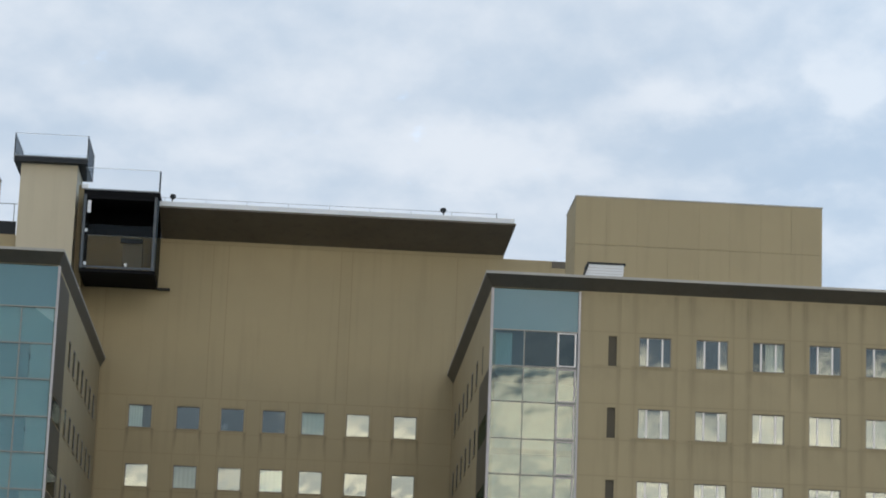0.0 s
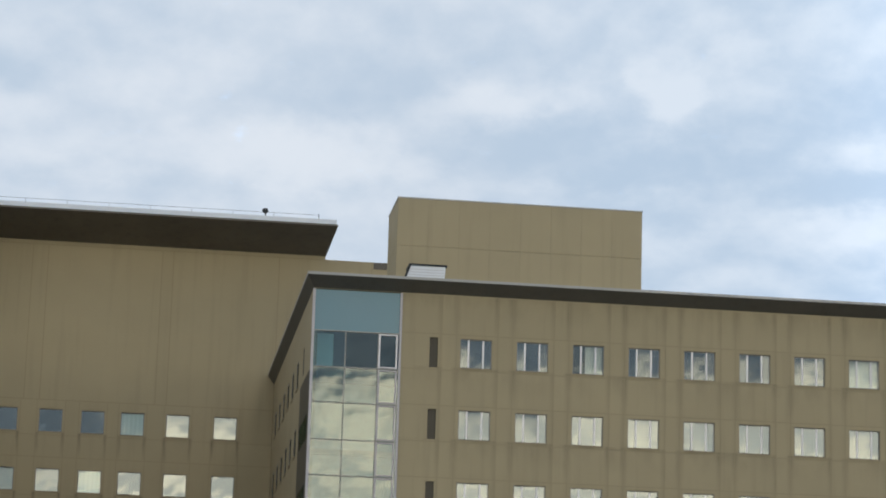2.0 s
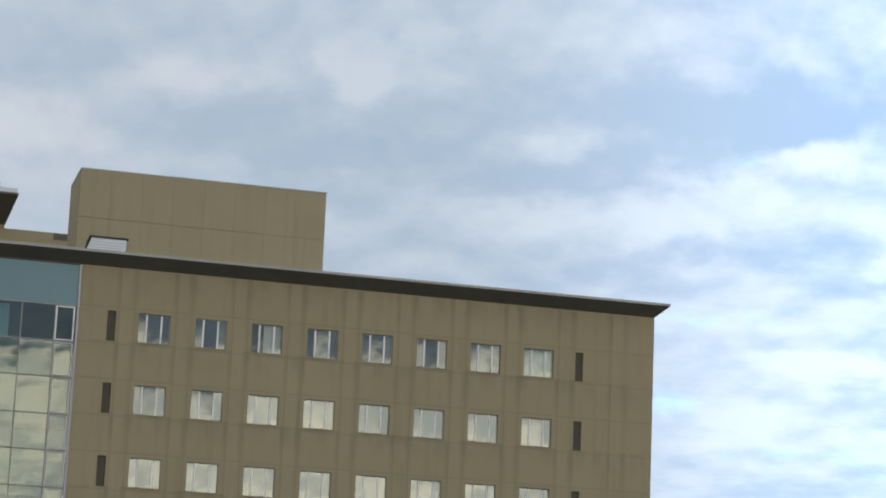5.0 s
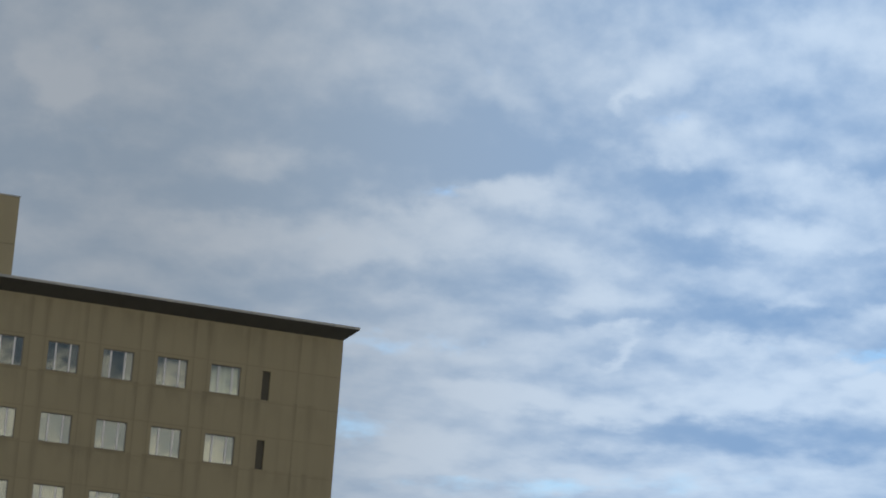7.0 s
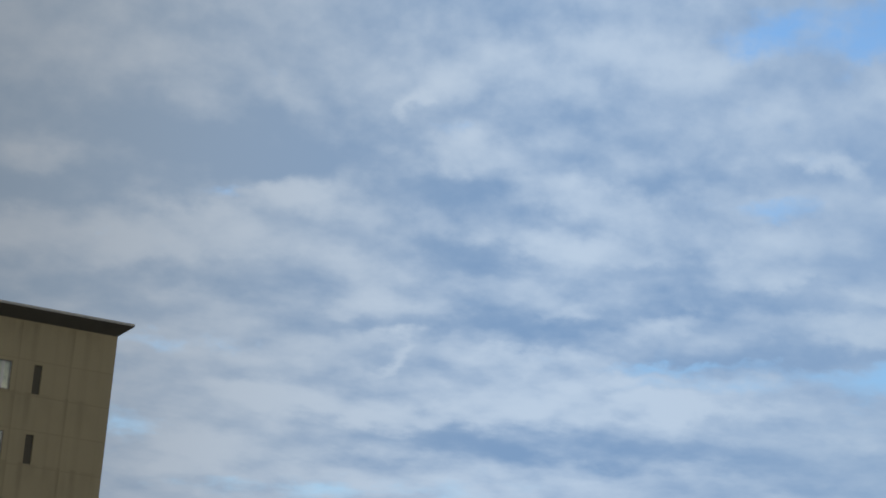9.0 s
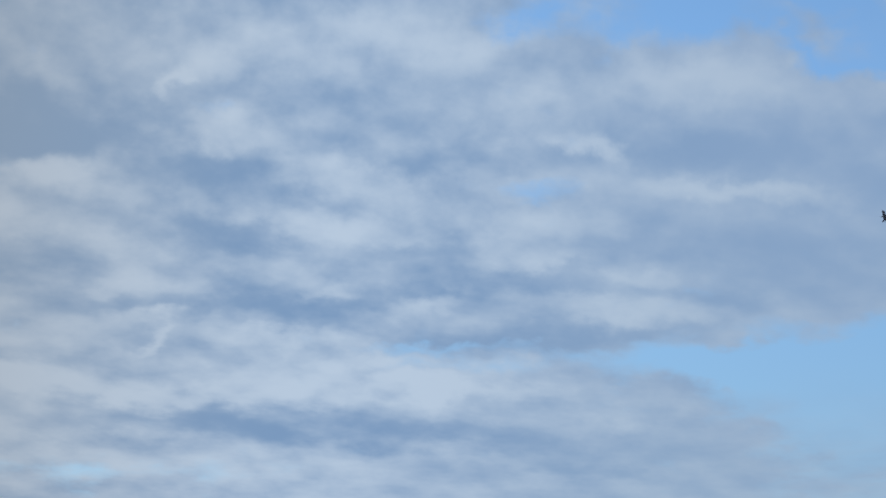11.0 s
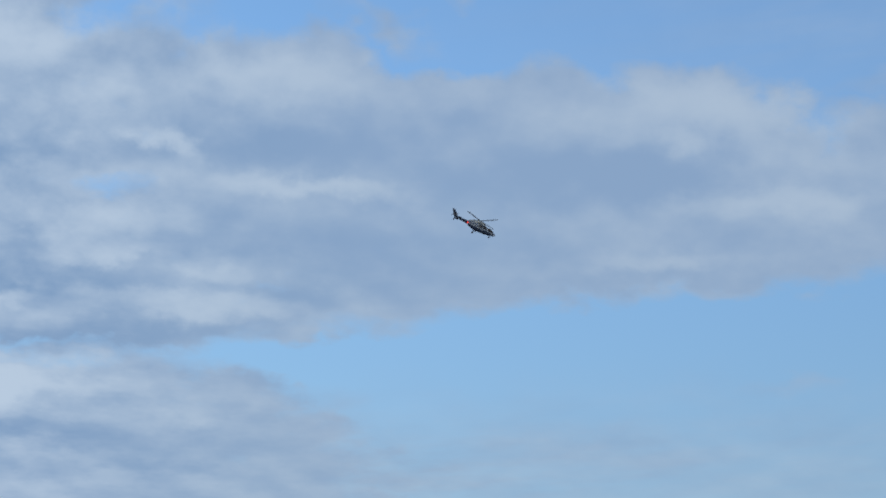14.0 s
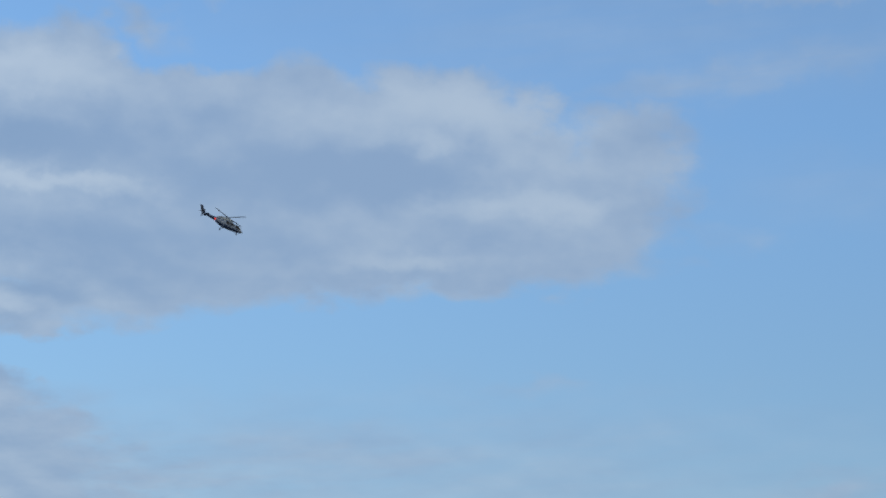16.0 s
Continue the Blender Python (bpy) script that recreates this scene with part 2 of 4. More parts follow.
WISPS_A = [(34.54, 18.94, 0.98, 0.51, 3, 0.8), (40.03, 18.99, 1.75, 0.47, -19, 0.85), (32.59, 18.72, 0.7, 0.93, 3, 0.3), (43.49, 9.18, 16.3, 2.8, 3, 0.3), (54.74, 18.37, 6.06, 0.61, 11, 0.36),
     (51.45, 19.31, 13.98, 2.56, 2, 0.28), (49.06, 8.98, 16.3, 3.03, 2, 0.3), (52.12, 18.06, 2.56, 0.42, 10, 0.3), (52.79, 16.63, 1.63, 0.56, 2, 0.3), (54.67, 14.57, 1.4, 0.42, 2, 0.3),
     (49.64, 11.37, 1.63, 0.33, 2, 0.3), (38.4, 9.9, 3.03, 1.4, 2, 0.5), (40.59, 8.97, 5.12, 0.7, 2, 0.4), (56.48, 9.16, 2.1, 0.56, 2, 0.5), (56.66, 15.8, 4.66, 1.4, 2, 0.2),
     (52.55, 14.94, 2.8, 0.42, -6, 0.3)]
WISPS_B = [(49.71, 14.01, 2.56, 0.42, 2, 0.45), (43.95, 9.68, 6.06, 0.93, 2, 0.2)]
WISPS = WISPS_A + WISPS_B
make_sky()

sun = new("sun", bpy.data.lights.new("sun", "SUN"))
sun.data.energy, sun.data.angle, sun.data.color = 0.25, radians(10), (1.0, 0.93, 0.82)
a, b = radians(SUN_AZ), radians(SUN_EL)
sun.matrix_world = look(Vector((math.sin(a) * math.cos(b), math.cos(a) * math.cos(b), math.sin(b))) * 300, (0, 0, 0))


# ---- materials ----
def material(name, base, rough=0.7, metal=0.0, vary=0.12, scale=1.0, streak=0.0, bump=0.15, spec=0.4, fine=14.0, rnd=0.0, runs=None, drips=None):
    m = bpy.data.materials.new(name)
    m.use_nodes = True
    nt = m.node_tree
    bs = nt.nodes["Principled BSDF"]
    bs.inputs["Roughness"].default_value, bs.inputs["Metallic"].default_value = rough, metal
    bs.inputs["Specular IOR Level"].default_value = spec
    tc = nt.nodes.new("ShaderNodeTexCoord")

    def noise_of(stretch, sc, detail):
        mp = nt.nodes.new("ShaderNodeMapping")
        mp.inputs["Scale"].default_value = stretch
        nt.links.new(tc.outputs["Object"], mp.inputs["Vector"])
        n = nt.nodes.new("ShaderNodeTexNoise")
        n.inputs["Scale"].default_value, n.inputs["Detail"].default_value = sc, detail
        nt.links.new(mp.outputs[0], n.inputs["Vector"])
        return n.outputs["Fac"]

    def maths(op, p, q):
        n = nt.nodes.new("ShaderNodeMath")
        n.operation = op
        feed(n.inputs[0], p), feed(n.inputs[1], q)
        return n.outputs[0]

    big, small = noise_of((1, 1, 1), 0.35 * scale, 5), noise_of((1, 1, 1), fine * scale, 4)
    k = maths("ADD", maths("MULTIPLY", maths("SUBTRACT", big, 0.5), vary * 2), maths("MULTIPLY", maths("SUBTRACT", small, 0.5), vary))
    if streak:
        s = noise_of((2.2, 2.2, 0.12), 1.0 * scale, 6)
        cr = nt.nodes.new("ShaderNodeMapRange")
        feed(cr.inputs[0], s)
        cr.inputs[1].default_value, cr.inputs[2].default_value = 0.52, 0.8
        k = maths("SUBTRACT", k, maths("MULTIPLY", cr.outputs[0], streak))
    if runs:
        # dirt that has run down the joints from the sills: first joint, bay, window panel width, sill height, storey
        first, bay, wide, sill, storey = runs
        sp = nt.nodes.new("ShaderNodeSeparateXYZ")
        nt.links.new(tc.outputs["Object"], sp.inputs[0])
        ph = maths("FLOORED_MODULO", maths("SUBTRACT", sp.outputs[0], first - bay / 4), bay)

        def near(at):
            r = nt.nodes.new("ShaderNodeMapRange")
            r.interpolation_type = "SMOOTHSTEP"
            feed(r.inputs[0], maths("ABSOLUTE", maths("SUBTRACT", ph, at), 0.0))
            for i_, v_ in ((1, 0.30), (2, 0.0), (3, 0.0), (4, 1.0)):
                r.inputs[i_].default_value = v_
            return r.outputs[0]

        zp = maths("FLOORED_MODULO", maths("SUBTRACT", sp.outputs[2], sill), storey)
        fall = nt.nodes.new("ShaderNodeMapRange")
        feed(fall.inputs[0], zp)
        fall.inputs[1].default_value, fall.inputs[2].default_value = storey * 0.42, storey * 0.99
        fall.inputs[3].default_value = 0.25
        patchy = noise_of((1.2, 1.2, 0.35), 2.0, 5)
        dirt = maths("MULTIPLY", maths("MULTIPLY", maths("ADD", near(bay / 4), near(bay / 4 + wide)), fall.outputs[0]), patchy)
        # and broad damp patches below the sills
        low = nt.nodes.new("ShaderNodeMapRange")
        feed(low.inputs[0], zp)
        low.inputs[1].default_value, low.inputs[2].default_value = storey * 0.62, storey * 0.99
        blot = nt.nodes.new("ShaderNodeMapRange")
        feed(blot.inputs[0], noise_of((0.9, 0.9, 0.4), 1.1, 5))
        blot.inputs[1].default_value, blot.inputs[2].default_value = 0.45, 0.7
        dirt = maths("ADD", dirt, maths("MULTIPLY", maths("MULTIPLY", low.outputs[0], blot.outputs[0]), 0.42))
        k = maths("SUBTRACT", k, maths("MULTIPLY", dirt, 0.42))
    if drips:
        # dark trickles from the lower corners of the windows: places along the wall, sill heights, length
        along, sills, length = drips
        sp = nt.nodes.new("ShaderNodeSeparateXYZ")
        nt.links.new(tc.outputs["Object"], sp.inputs[0])
        wob = maths("MULTIPLY", maths("SUBTRACT", noise_of((1, 1, 0.6), 1.4, 2), 0.5), 0.25)
        px = maths("ADD", sp.outputs[0], wob)
        across = down = 0.0
        for at in along:
            across = maths("ADD", across, maths("MAXIMUM", maths("SUBTRACT", 1.0, maths("MULTIPLY", maths("ABSOLUTE", maths("SUBTRACT", px, at), 0.0), 7.0)), 0.0))
        for at in sills:
            far = maths("DIVIDE", maths("SUBTRACT", at, sp.outputs[2]), length)
            down = maths("ADD", down, maths("MULTIPLY", maths("GREATER_THAN", far, 0.0), maths("MAXIMUM", maths("SUBTRACT", 1.0, far), 0.0)))
        dirt = maths("MULTIPLY", maths("MULTIPLY", across, down), noise_of((0.7, 0.7, 0.25), 1.6, 4))
        k = maths("SUBTRACT", k, maths("MULTIPLY", dirt, 0.85))
    if rnd:
        oi = nt.nodes.new("ShaderNodeObjectInfo")
        k = maths("ADD", k, maths("MULTIPLY", maths("SUBTRACT", oi.outputs["Random"], 0.5), rnd))
    k = maths("ADD", k, 1.0)
    sc = nt.nodes.new("ShaderNodeVectorMath")
    sc.operation = "SCALE"
    sc.inputs[0].default_value = base
    nt.links.new(k, sc.inputs[3])
    nt.links.new(sc.outputs[0], bs.inputs["Base Color"])
    if bump:
        bp = nt.nodes.new("ShaderNodeBump")
        bp.inputs["Strength"].default_value, bp.inputs["Distance"].default_value = bump, 0.02
        nt.links.new(small, bp.inputs["Height"])
        nt.links.new(bp.outputs[0], bs.inputs["Normal"])
    return m


def glass(name, tint, mirror, through_col, wave=0.0):
    """Coated glazing: part mirror, the rest seen through."""
    m = bpy.data.materials.new(name)
    m.use_nodes = True
    nt = m.node_tree
    nt.nodes.clear()
    g, t = nt.nodes.new("ShaderNodeBsdfGlossy"), nt.nodes.new("ShaderNodeBsdfTransparent")
    g.inputs["Color"].default_value, g.inputs["Roughness"].default_value = (*tint, 1), 0.03
    t.inputs["Color"].default_value = (*through_col, 1)
    if wave:
        n, bp, tc = nt.nodes.new("ShaderNodeTexNoise"), nt.nodes.new("ShaderNodeBump"), nt.nodes.new("ShaderNodeTexCoord")
        nt.links.new(tc.outputs["Object"], n.inputs["Vector"])
        n.inputs["Scale"].default_value, n.inputs["Detail"].default_value = 0.9, 1.0
        bp.inputs["Strength"].default_value, bp.inputs["Distance"].default_value = 1.0, wave
        nt.links.new(n.outputs["Fac"], bp.inputs["Height"])
        nt.links.new(bp.outputs[0], g.inputs["Normal"])
    mx = nt.nodes.new("ShaderNodeMixShader")
    mx.inputs[0].default_value = mirror
    nt.links.new(t.outputs[0], mx.inputs[1]), nt.links.new(g.outputs[0], mx.inputs[2])
    nt.links.new(mx.outputs[0], nt.nodes.new("ShaderNodeOutputMaterial").inputs[0])
    return m


TILE = material("beige_tile_panel", (0.391, 0.314, 0.186), 0.75, vary=0.07, streak=0.12, bump=0.2, rnd=0.04, runs=(7.81, 3.085, 2.26, 25.81, 3.9))
BACK_X = (-21.23, -18.09, -15.19, -12.47, -9.9, -6.95, -3.84)  # the court's windows
# the wings' beige, lightened to make up for light missing in the court
COURT = material("beige_court_panel_lightened", (0.415, 0.333, 0.197), 0.75, vary=0.07, streak=0.10, bump=0.2, rnd=0.03,
                 drips=([x + d for x in BACK_X for d in (-0.05, 1.6)], (25.9, 22.0), 1.7))
PLASTER = material("beige_render", (0.391, 0.314, 0.186), 0.8, vary=0.08, streak=0.08, bump=0.2)
JOINT = material("joint_shadow_grey", (0.338, 0.272, 0.164), 0.9, vary=0.1)
COURTJOINT = material("court_joint", (0.35, 0.275, 0.16), 0.9, vary=0.1)
CREAM = material("pale_cream_render", (0.56, 0.485, 0.35), 0.8, vary=0.06, streak=0.06, bump=0.2)
EAVE = material("weathered_eave_metal", (0.105, 0.094, 0.075), 0.6, vary=0.2, streak=0.15)
SLIT = material("brown_louvre", (0.09, 0.075, 0.05), 0.6, vary=0.1)
SOFFIT = material("brown_soffit_metal", (0.135, 0.113, 0.085), 0.6, metal=0.0, vary=0.3, streak=0.2)
LIP = material("grey_eave_flashing", (0.40, 0.38, 0.35), 0.5, metal=0.3, vary=0.1)
ROOF = material("grey_roof_membrane", (0.30, 0.30, 0.29), 0.85, vary=0.15)
ALU = material("pale_window_aluminium", (0.62, 0.60, 0.60), 0.4, metal=0.4, vary=0.04, bump=0.0)
LOBBYSTEEL = material("dark_lobby_steel", (0.10, 0.11, 0.12), 0.6, vary=0.15, bump=0.0)
CABINET = material("brown_grey_cabinet", (0.20, 0.175, 0.13), 0.7, vary=0.12, bump=0.0)
POSTALU = material("dull_post_aluminium", (0.46, 0.43, 0.43), 0.5, metal=0.3, vary=0.08, streak=0.1, bump=0.0)
PALETEAL = material("pale_teal_blind_cloth", (0.62, 0.71, 0.69), 0.95, vary=0.08)
TEALBLIND = material("teal_blind_cloth", (0.40, 0.56, 0.60), 0.95, vary=0.08)
DARKALU = material("grey_window_aluminium", (0.26, 0.245, 0.235), 0.45, metal=0.4, vary=0.08, bump=0.0)
STEEL = material("black_painted_steel", (0.014, 0.017, 0.021), 0.6, vary=0.1, bump=0.0)
GREYSTEEL = material("grey_painted_steel", (0.22, 0.24, 0.26), 0.5, vary=0.1, bump=0.0)
BLACK = material("matt_black_panel", (0.012, 0.012, 0.013), 0.95, vary=0.2, bump=0.0, spec=0.1)
MULL = material("grey_mullion_aluminium", (0.27, 0.265, 0.24), 0.45, metal=0.3, vary=0.05, bump=0.0)
WHITE = material("white_painted_metal", (0.78, 0.79, 0.80), 0.5, vary=0.05, bump=0.0)
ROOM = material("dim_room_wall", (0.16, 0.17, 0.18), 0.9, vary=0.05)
CURTAIN = material("pale_curtain_cloth", (0.72, 0.72, 0.66), 0.95, vary=0.08)
SPANDREL = material("teal_spandrel_glass", (0.13, 0.25, 0.29), 0.12, vary=0.08, bump=0.0, spec=0.8)
GROUND = material("pale_bounce_ground", (0.23, 0.22, 0.19), 0.95, vary=0.3, scale=0.1)
GLASS = glass("window_glass", (0.92, 0.95, 0.93), 0.21, (0.42, 0.47, 0.48), 0.004)
CURTAINWALL = glass("corner_glass", (0.95, 0.95, 0.91), 0.145, (0.43, 0.56, 0.56), 0.006)
CLEARGLASS = glass("clear_window_glass", (0.92, 0.95, 0.93), 0.12, (0.92, 0.94, 0.91), 0.004)
BAYGLASS = glass("pale_bay_glass", (0.90, 0.95, 0.93), 0.145, (0.66, 0.78, 0.79), 0.006)
RAILGLASS = glass("clear_balustrade_glass", (0.9, 0.95, 1.0), 0.06, (0.96, 0.97, 0.98))
FRONTGLASS = glass("grey_dimming_glass", (0.6, 0.65, 0.7), 0.02, (0.86, 0.85, 0.82))
SIDEGLASS = glass("grey_tinted_glass", (0.5, 0.55, 0.6), 0.25, (0.12, 0.14, 0.16))


# ---- mesh helpers ----
def box(bm, x0, x1, y0, y1, z0, z1):
    v = [bm.verts.new((x, y, z)) for z in (z0, z1) for y in (y0, y1) for x in (x0, x1)]
    for f in ((0, 2, 3, 1), (4, 5, 7, 6), (0, 1, 5, 4), (2, 6, 7, 3), (0, 4, 6, 2), (1, 3, 7, 5)):
        bm.faces.new([v[i] for i in f])
    return bm


def boxes(*rows):
    bm = bmesh.new()
    for r in rows:
        box(bm, *r)
    return bm


def prism(bm, outline, axis, a, b):
    """A closed outline of pairs, drawn out along an axis from a to b."""
    def at(p, h):
        return {"x": (h, *p), "y": (p[0], h, p[1]), "z": (*p, h)}[axis]
    lo, hi = ([bm.verts.new(at(p, h)) for p in outline] for h in (a, b))
    bm.faces.new(lo), bm.faces.new(hi[::-1])
    for i in range(len(outline)):
        j = (i + 1) % len(outline)
        bm.faces.new((lo[i], hi[i], hi[j], lo[j]))
    return bm


def tube(bm, p, q, r, n=8, r2=None):
    p, q = Vector(p), Vector(q)
    m = (q - p).to_track_quat("Z", "Y").to_matrix()
    r2 = r if r2 is None else r2
    lo, hi = ([bm.verts.new(c + m @ Vector((math.cos(t) * s, math.sin(t) * s, 0))) for t in (2 * math.pi * i / n for i in range(n))] for c, s in ((p, r), (q, r2)))
    bm.faces.new(lo[::-1]), bm.faces.new(hi)
    for i in range(n):
        bm.faces.new((lo[i], lo[(i + 1) % n], hi[(i + 1) % n], hi[i]))
    return bm


def plate(bm, a0, a1, y0, y1, c0, c1, h0, h1, g0, g1):
    """A plate in the xz plane with one rectangular hole, as one connected piece."""
    v = [[bm.verts.new((x, y, z)) for x, z in ((p, r), (q, r), (q, s_), (p, s_))] for y in (y0, y1) for p, q, r, s_ in ((a0, a1, c0, c1), (h0, h1, g0, g1))]
    fo, fi, bo, bi = v
    for i in range(4):
        j = (i + 1) % 4
        for quad in ((fo[i], fo[j], fi[j], fi[i]), (bo[j], bo[i], bi[i], bi[j]), (fo[j], fo[i], bo[i], bo[j]), (fi[i], fi[j], bi[j], bi[i])):
            bm.faces.new(quad)
    return bm


def mesh_of(bm, mat, name, smooth=False):
    bmesh.ops.recalc_face_normals(bm, faces=bm.faces[:])
    me = bpy.data.meshes.new(name)
    bm.to_mesh(me)
    bm.free()
    me.materials.append(mat)
    if smooth:
        me.polygons.foreach_set("use_smooth", [True] * len(me.polygons))
    return me


def part(name, bm, mat, parent, label="", smooth=False):
    ob = new(name, bm if isinstance(bm, bpy.types.Mesh) else mesh_of(bm, mat, name, smooth))
    ob.parent = parent
    return tagged(ob, label)


def thing(name, label, category, at=(0, 0, 0), group="", kind=""):
    ob = new(name)
    ob.location = at
    return tagged(ob, label, category, group, kind)


# ---- ground ----
# out of view; its colour is kept pale to bounce light into the court
ground = new("ground", mesh_of(boxes((-2500, 2500, -2500, 2500, -0.5, 0.0)), GROUND, "ground"))
tagged(ground, "unseen pale ground that bounces light onto the hospital", "ground", kind="structure")

# ---- the hospital ----
STOREY, HEAD, WALL_TOP, WIN_H = 3.9, 27.41, 29.8, 1.6
ROWS = (0, 1, 2)
NEAR_X = [8.03 + 3.085 * i for i in range(8)]   # left edges of the front windows
WIN_W = 1.74
WIN_TILT = {(7, 0): -0.1, (6, 0): -0.15, (3, 0): -0.02, (4, 0): -0.07, (5, 0): -0.05, (0, 1): 0.35, (1, 1): 0.25, (4, 1): 0.2}  # bay, row: degrees out of plumb


def grid_wall(u0, u1, z0, z1, holes, y0, y1, turn):
    """Mesh of a wall in local (u, depth, z) with holes (u0, u1, z0, z1) through it."""
    us = sorted({u0, u1, *[h[0] for h in holes], *[h[1] for h in holes]})
    zs = sorted({z0, z1, *[h[2] for h in holes], *[h[3] for h in holes]})
    bm = bmesh.new()
    for i in range(len(us) - 1):
        for k in range(len(zs) - 1):
            cu, cz = (us[i] + us[i + 1]) / 2, (zs[k] + zs[k + 1]) / 2
            if not any(h[0] < cu < h[1] and h[2] < cz < h[3] for h in holes):
                box(bm, us[i], us[i + 1], y0, y1, zs[k], zs[k + 1])
    bmesh.ops.remove_doubles(bm, verts=bm.verts[:], dist=0.0005)
    bm.transform(turn)
    return bm


def window(parent, m, w, h, kind, tilt=0.0, inset=0.10, glazing=None):
    """A window w wide and h high, whose lower left outer corner is at the pose m; local y goes inwards."""
    win = new("window")
    win.parent, win.matrix_local = parent, m
    f, d = 0.05, 0.07
    part("frame", plate(bmesh.new(), 0, w, inset, inset + d, 0, h, f, w - f, f, h - f), DARKALU, win, "grey aluminium frame")
    if kind == "triple":
        cuts = (0.0, 0.27, 0.73, 1.0)
        for c in cuts[1:3]:
            part("mullion", boxes((c * w - 0.045, c * w + 0.045, inset - 0.015, inset + 0.065, f, h - f)), ALU, win, "pale aluminium mullion")
    else:
        cuts = (0.0, 1.0)
    for a0, a1 in zip(cuts, cuts[1:]):
        pane = part("pane", boxes((a0 * w + 0.04, a1 * w - 0.04, inset + 0.02, inset + 0.028, 0.04, h - 0.04)), glazing or GLASS, win)
        pane.rotation_euler = (radians(random.gauss(-tilt, 0.12)), 0, radians(random.gauss(0, 0.25)))
        pane.visible_shadow = False
    part("sill", boxes((-0.03, w + 0.03, -0.05, inset + 0.02, -0.06, 0.0)), JOINT, win, "weathered sill")
    return win


def curtain(parent, x0, x1, h, y=0.35, cloth=None, label="pale drawn curtain"):
    n = 10
    bm = bmesh.new()
    tops = [(x0 + (x1 - x0) * i / n, y + 0.01 * (-1) ** i) for i in range(n + 1)]
    for z0, z1 in ((0.03, h - 0.03),):
        rowa = [bm.verts.new((p, q, z0)) for p, q in tops]
        rowb = [bm.verts.new((p, q, z1)) for p, q in tops]
        rowc = [bm.verts.new((p, q + 0.01, z0)) for p, q in tops]
        rowd = [bm.verts.new((p, q + 0.01, z1)) for p, q in tops]
        for i in range(n):
            bm.faces.new((rowa[i], rowa[i + 1], rowb[i + 1], rowb[i]))
            bm.faces.new((rowc[i + 1], rowc[i], rowd[i], rowd[i + 1]))
    part("curtain", bm, cloth or CURTAIN, parent, label)


def panel_grid(parent, turn, us, zs, holes, proud=0.014, gap=0.05, mat=None):
    """Cladding panels as pieces, one for each cell of the grid, cut round the holes."""
    for i in range(len(us) - 1):
        for k in range(len(zs) - 1):
            a0, a1, c0, c1 = us[i] + gap / 2, us[i + 1] - gap / 2, zs[k] + gap / 2, zs[k + 1] - gap / 2
            inner = [h for h in holes if h[0] < a1 and h[1] > a0 and h[2] < c1 and h[3] > c0]
            bm = bmesh.new()
            if not inner:
                box(bm, a0, a1, -proud, 0.0, c0, c1)
            else:
                plate(bm, a0, a1, -proud, 0.0, c0, c1, *inner[0])
            if not bm.faces:
                bm.free()
                continue
            bm.transform(turn)
            part("panel", bm, mat or TILE, parent)


def eave(parent, name, outline_pts):
    """A sloped soffit round part of a roof: runs of (wall point, outer point) pairs at the corners."""
    bm, lip = bmesh.new(), bmesh.new()
    zi, zo, zt = 29.8, 30.34, 30.5
    ring = []
    for (wx, wy), (ox, oy) in outline_pts:
        ring.append([bm.verts.new(p) for p in ((wx, wy, zi), (ox, oy, zo), (ox, oy, zo + 0.02), (wx, wy, zo + 0.02))])
    for r, s in zip(ring, ring[1:]):
        for i in range(4):
            j = (i + 1) % 4
            bm.faces.new((r[i], r[j], s[j], s[i]))
    bm.faces.new(ring[0]), bm.faces.new(ring[-1][::-1])
    part("soffit", bm, EAVE, parent, "dark brown sloped metal soffit")
    rl = []
    for (wx, wy), (ox, oy) in outline_pts:
        dx, dy = ox - wx, oy - wy
        k = 0.97
        rl.append([lip.verts.new(p) for p in ((wx + dx * k, wy + dy * k, zo + 0.025), (ox + dx * .03, oy + dy * .03, zo + 0.025), (ox + dx * .03, oy + dy * .03, zt), (wx, wy, zt + 0.1))])
    for r, s in zip(rl, rl[1:]):
        for i in range(4):
            j = (i + 1) % 4
            lip.faces.new((r[i], r[j], s[j], s[i]))
    lip.faces.new(rl[0]), lip.faces.new(rl[-1][::-1])
    part("flashing", lip, LIP, parent, "grey metal eave edge")


FRONT = Matrix.Identity(4)
YB = 32.2          # the court's back wall
W = 37.25          # the end of the long wing


def rows_of(u, w, h, rows=ROWS, head=HEAD):
    return [(u, u + w, head - STOREY * r - h, head - STOREY * r) for r in rows]


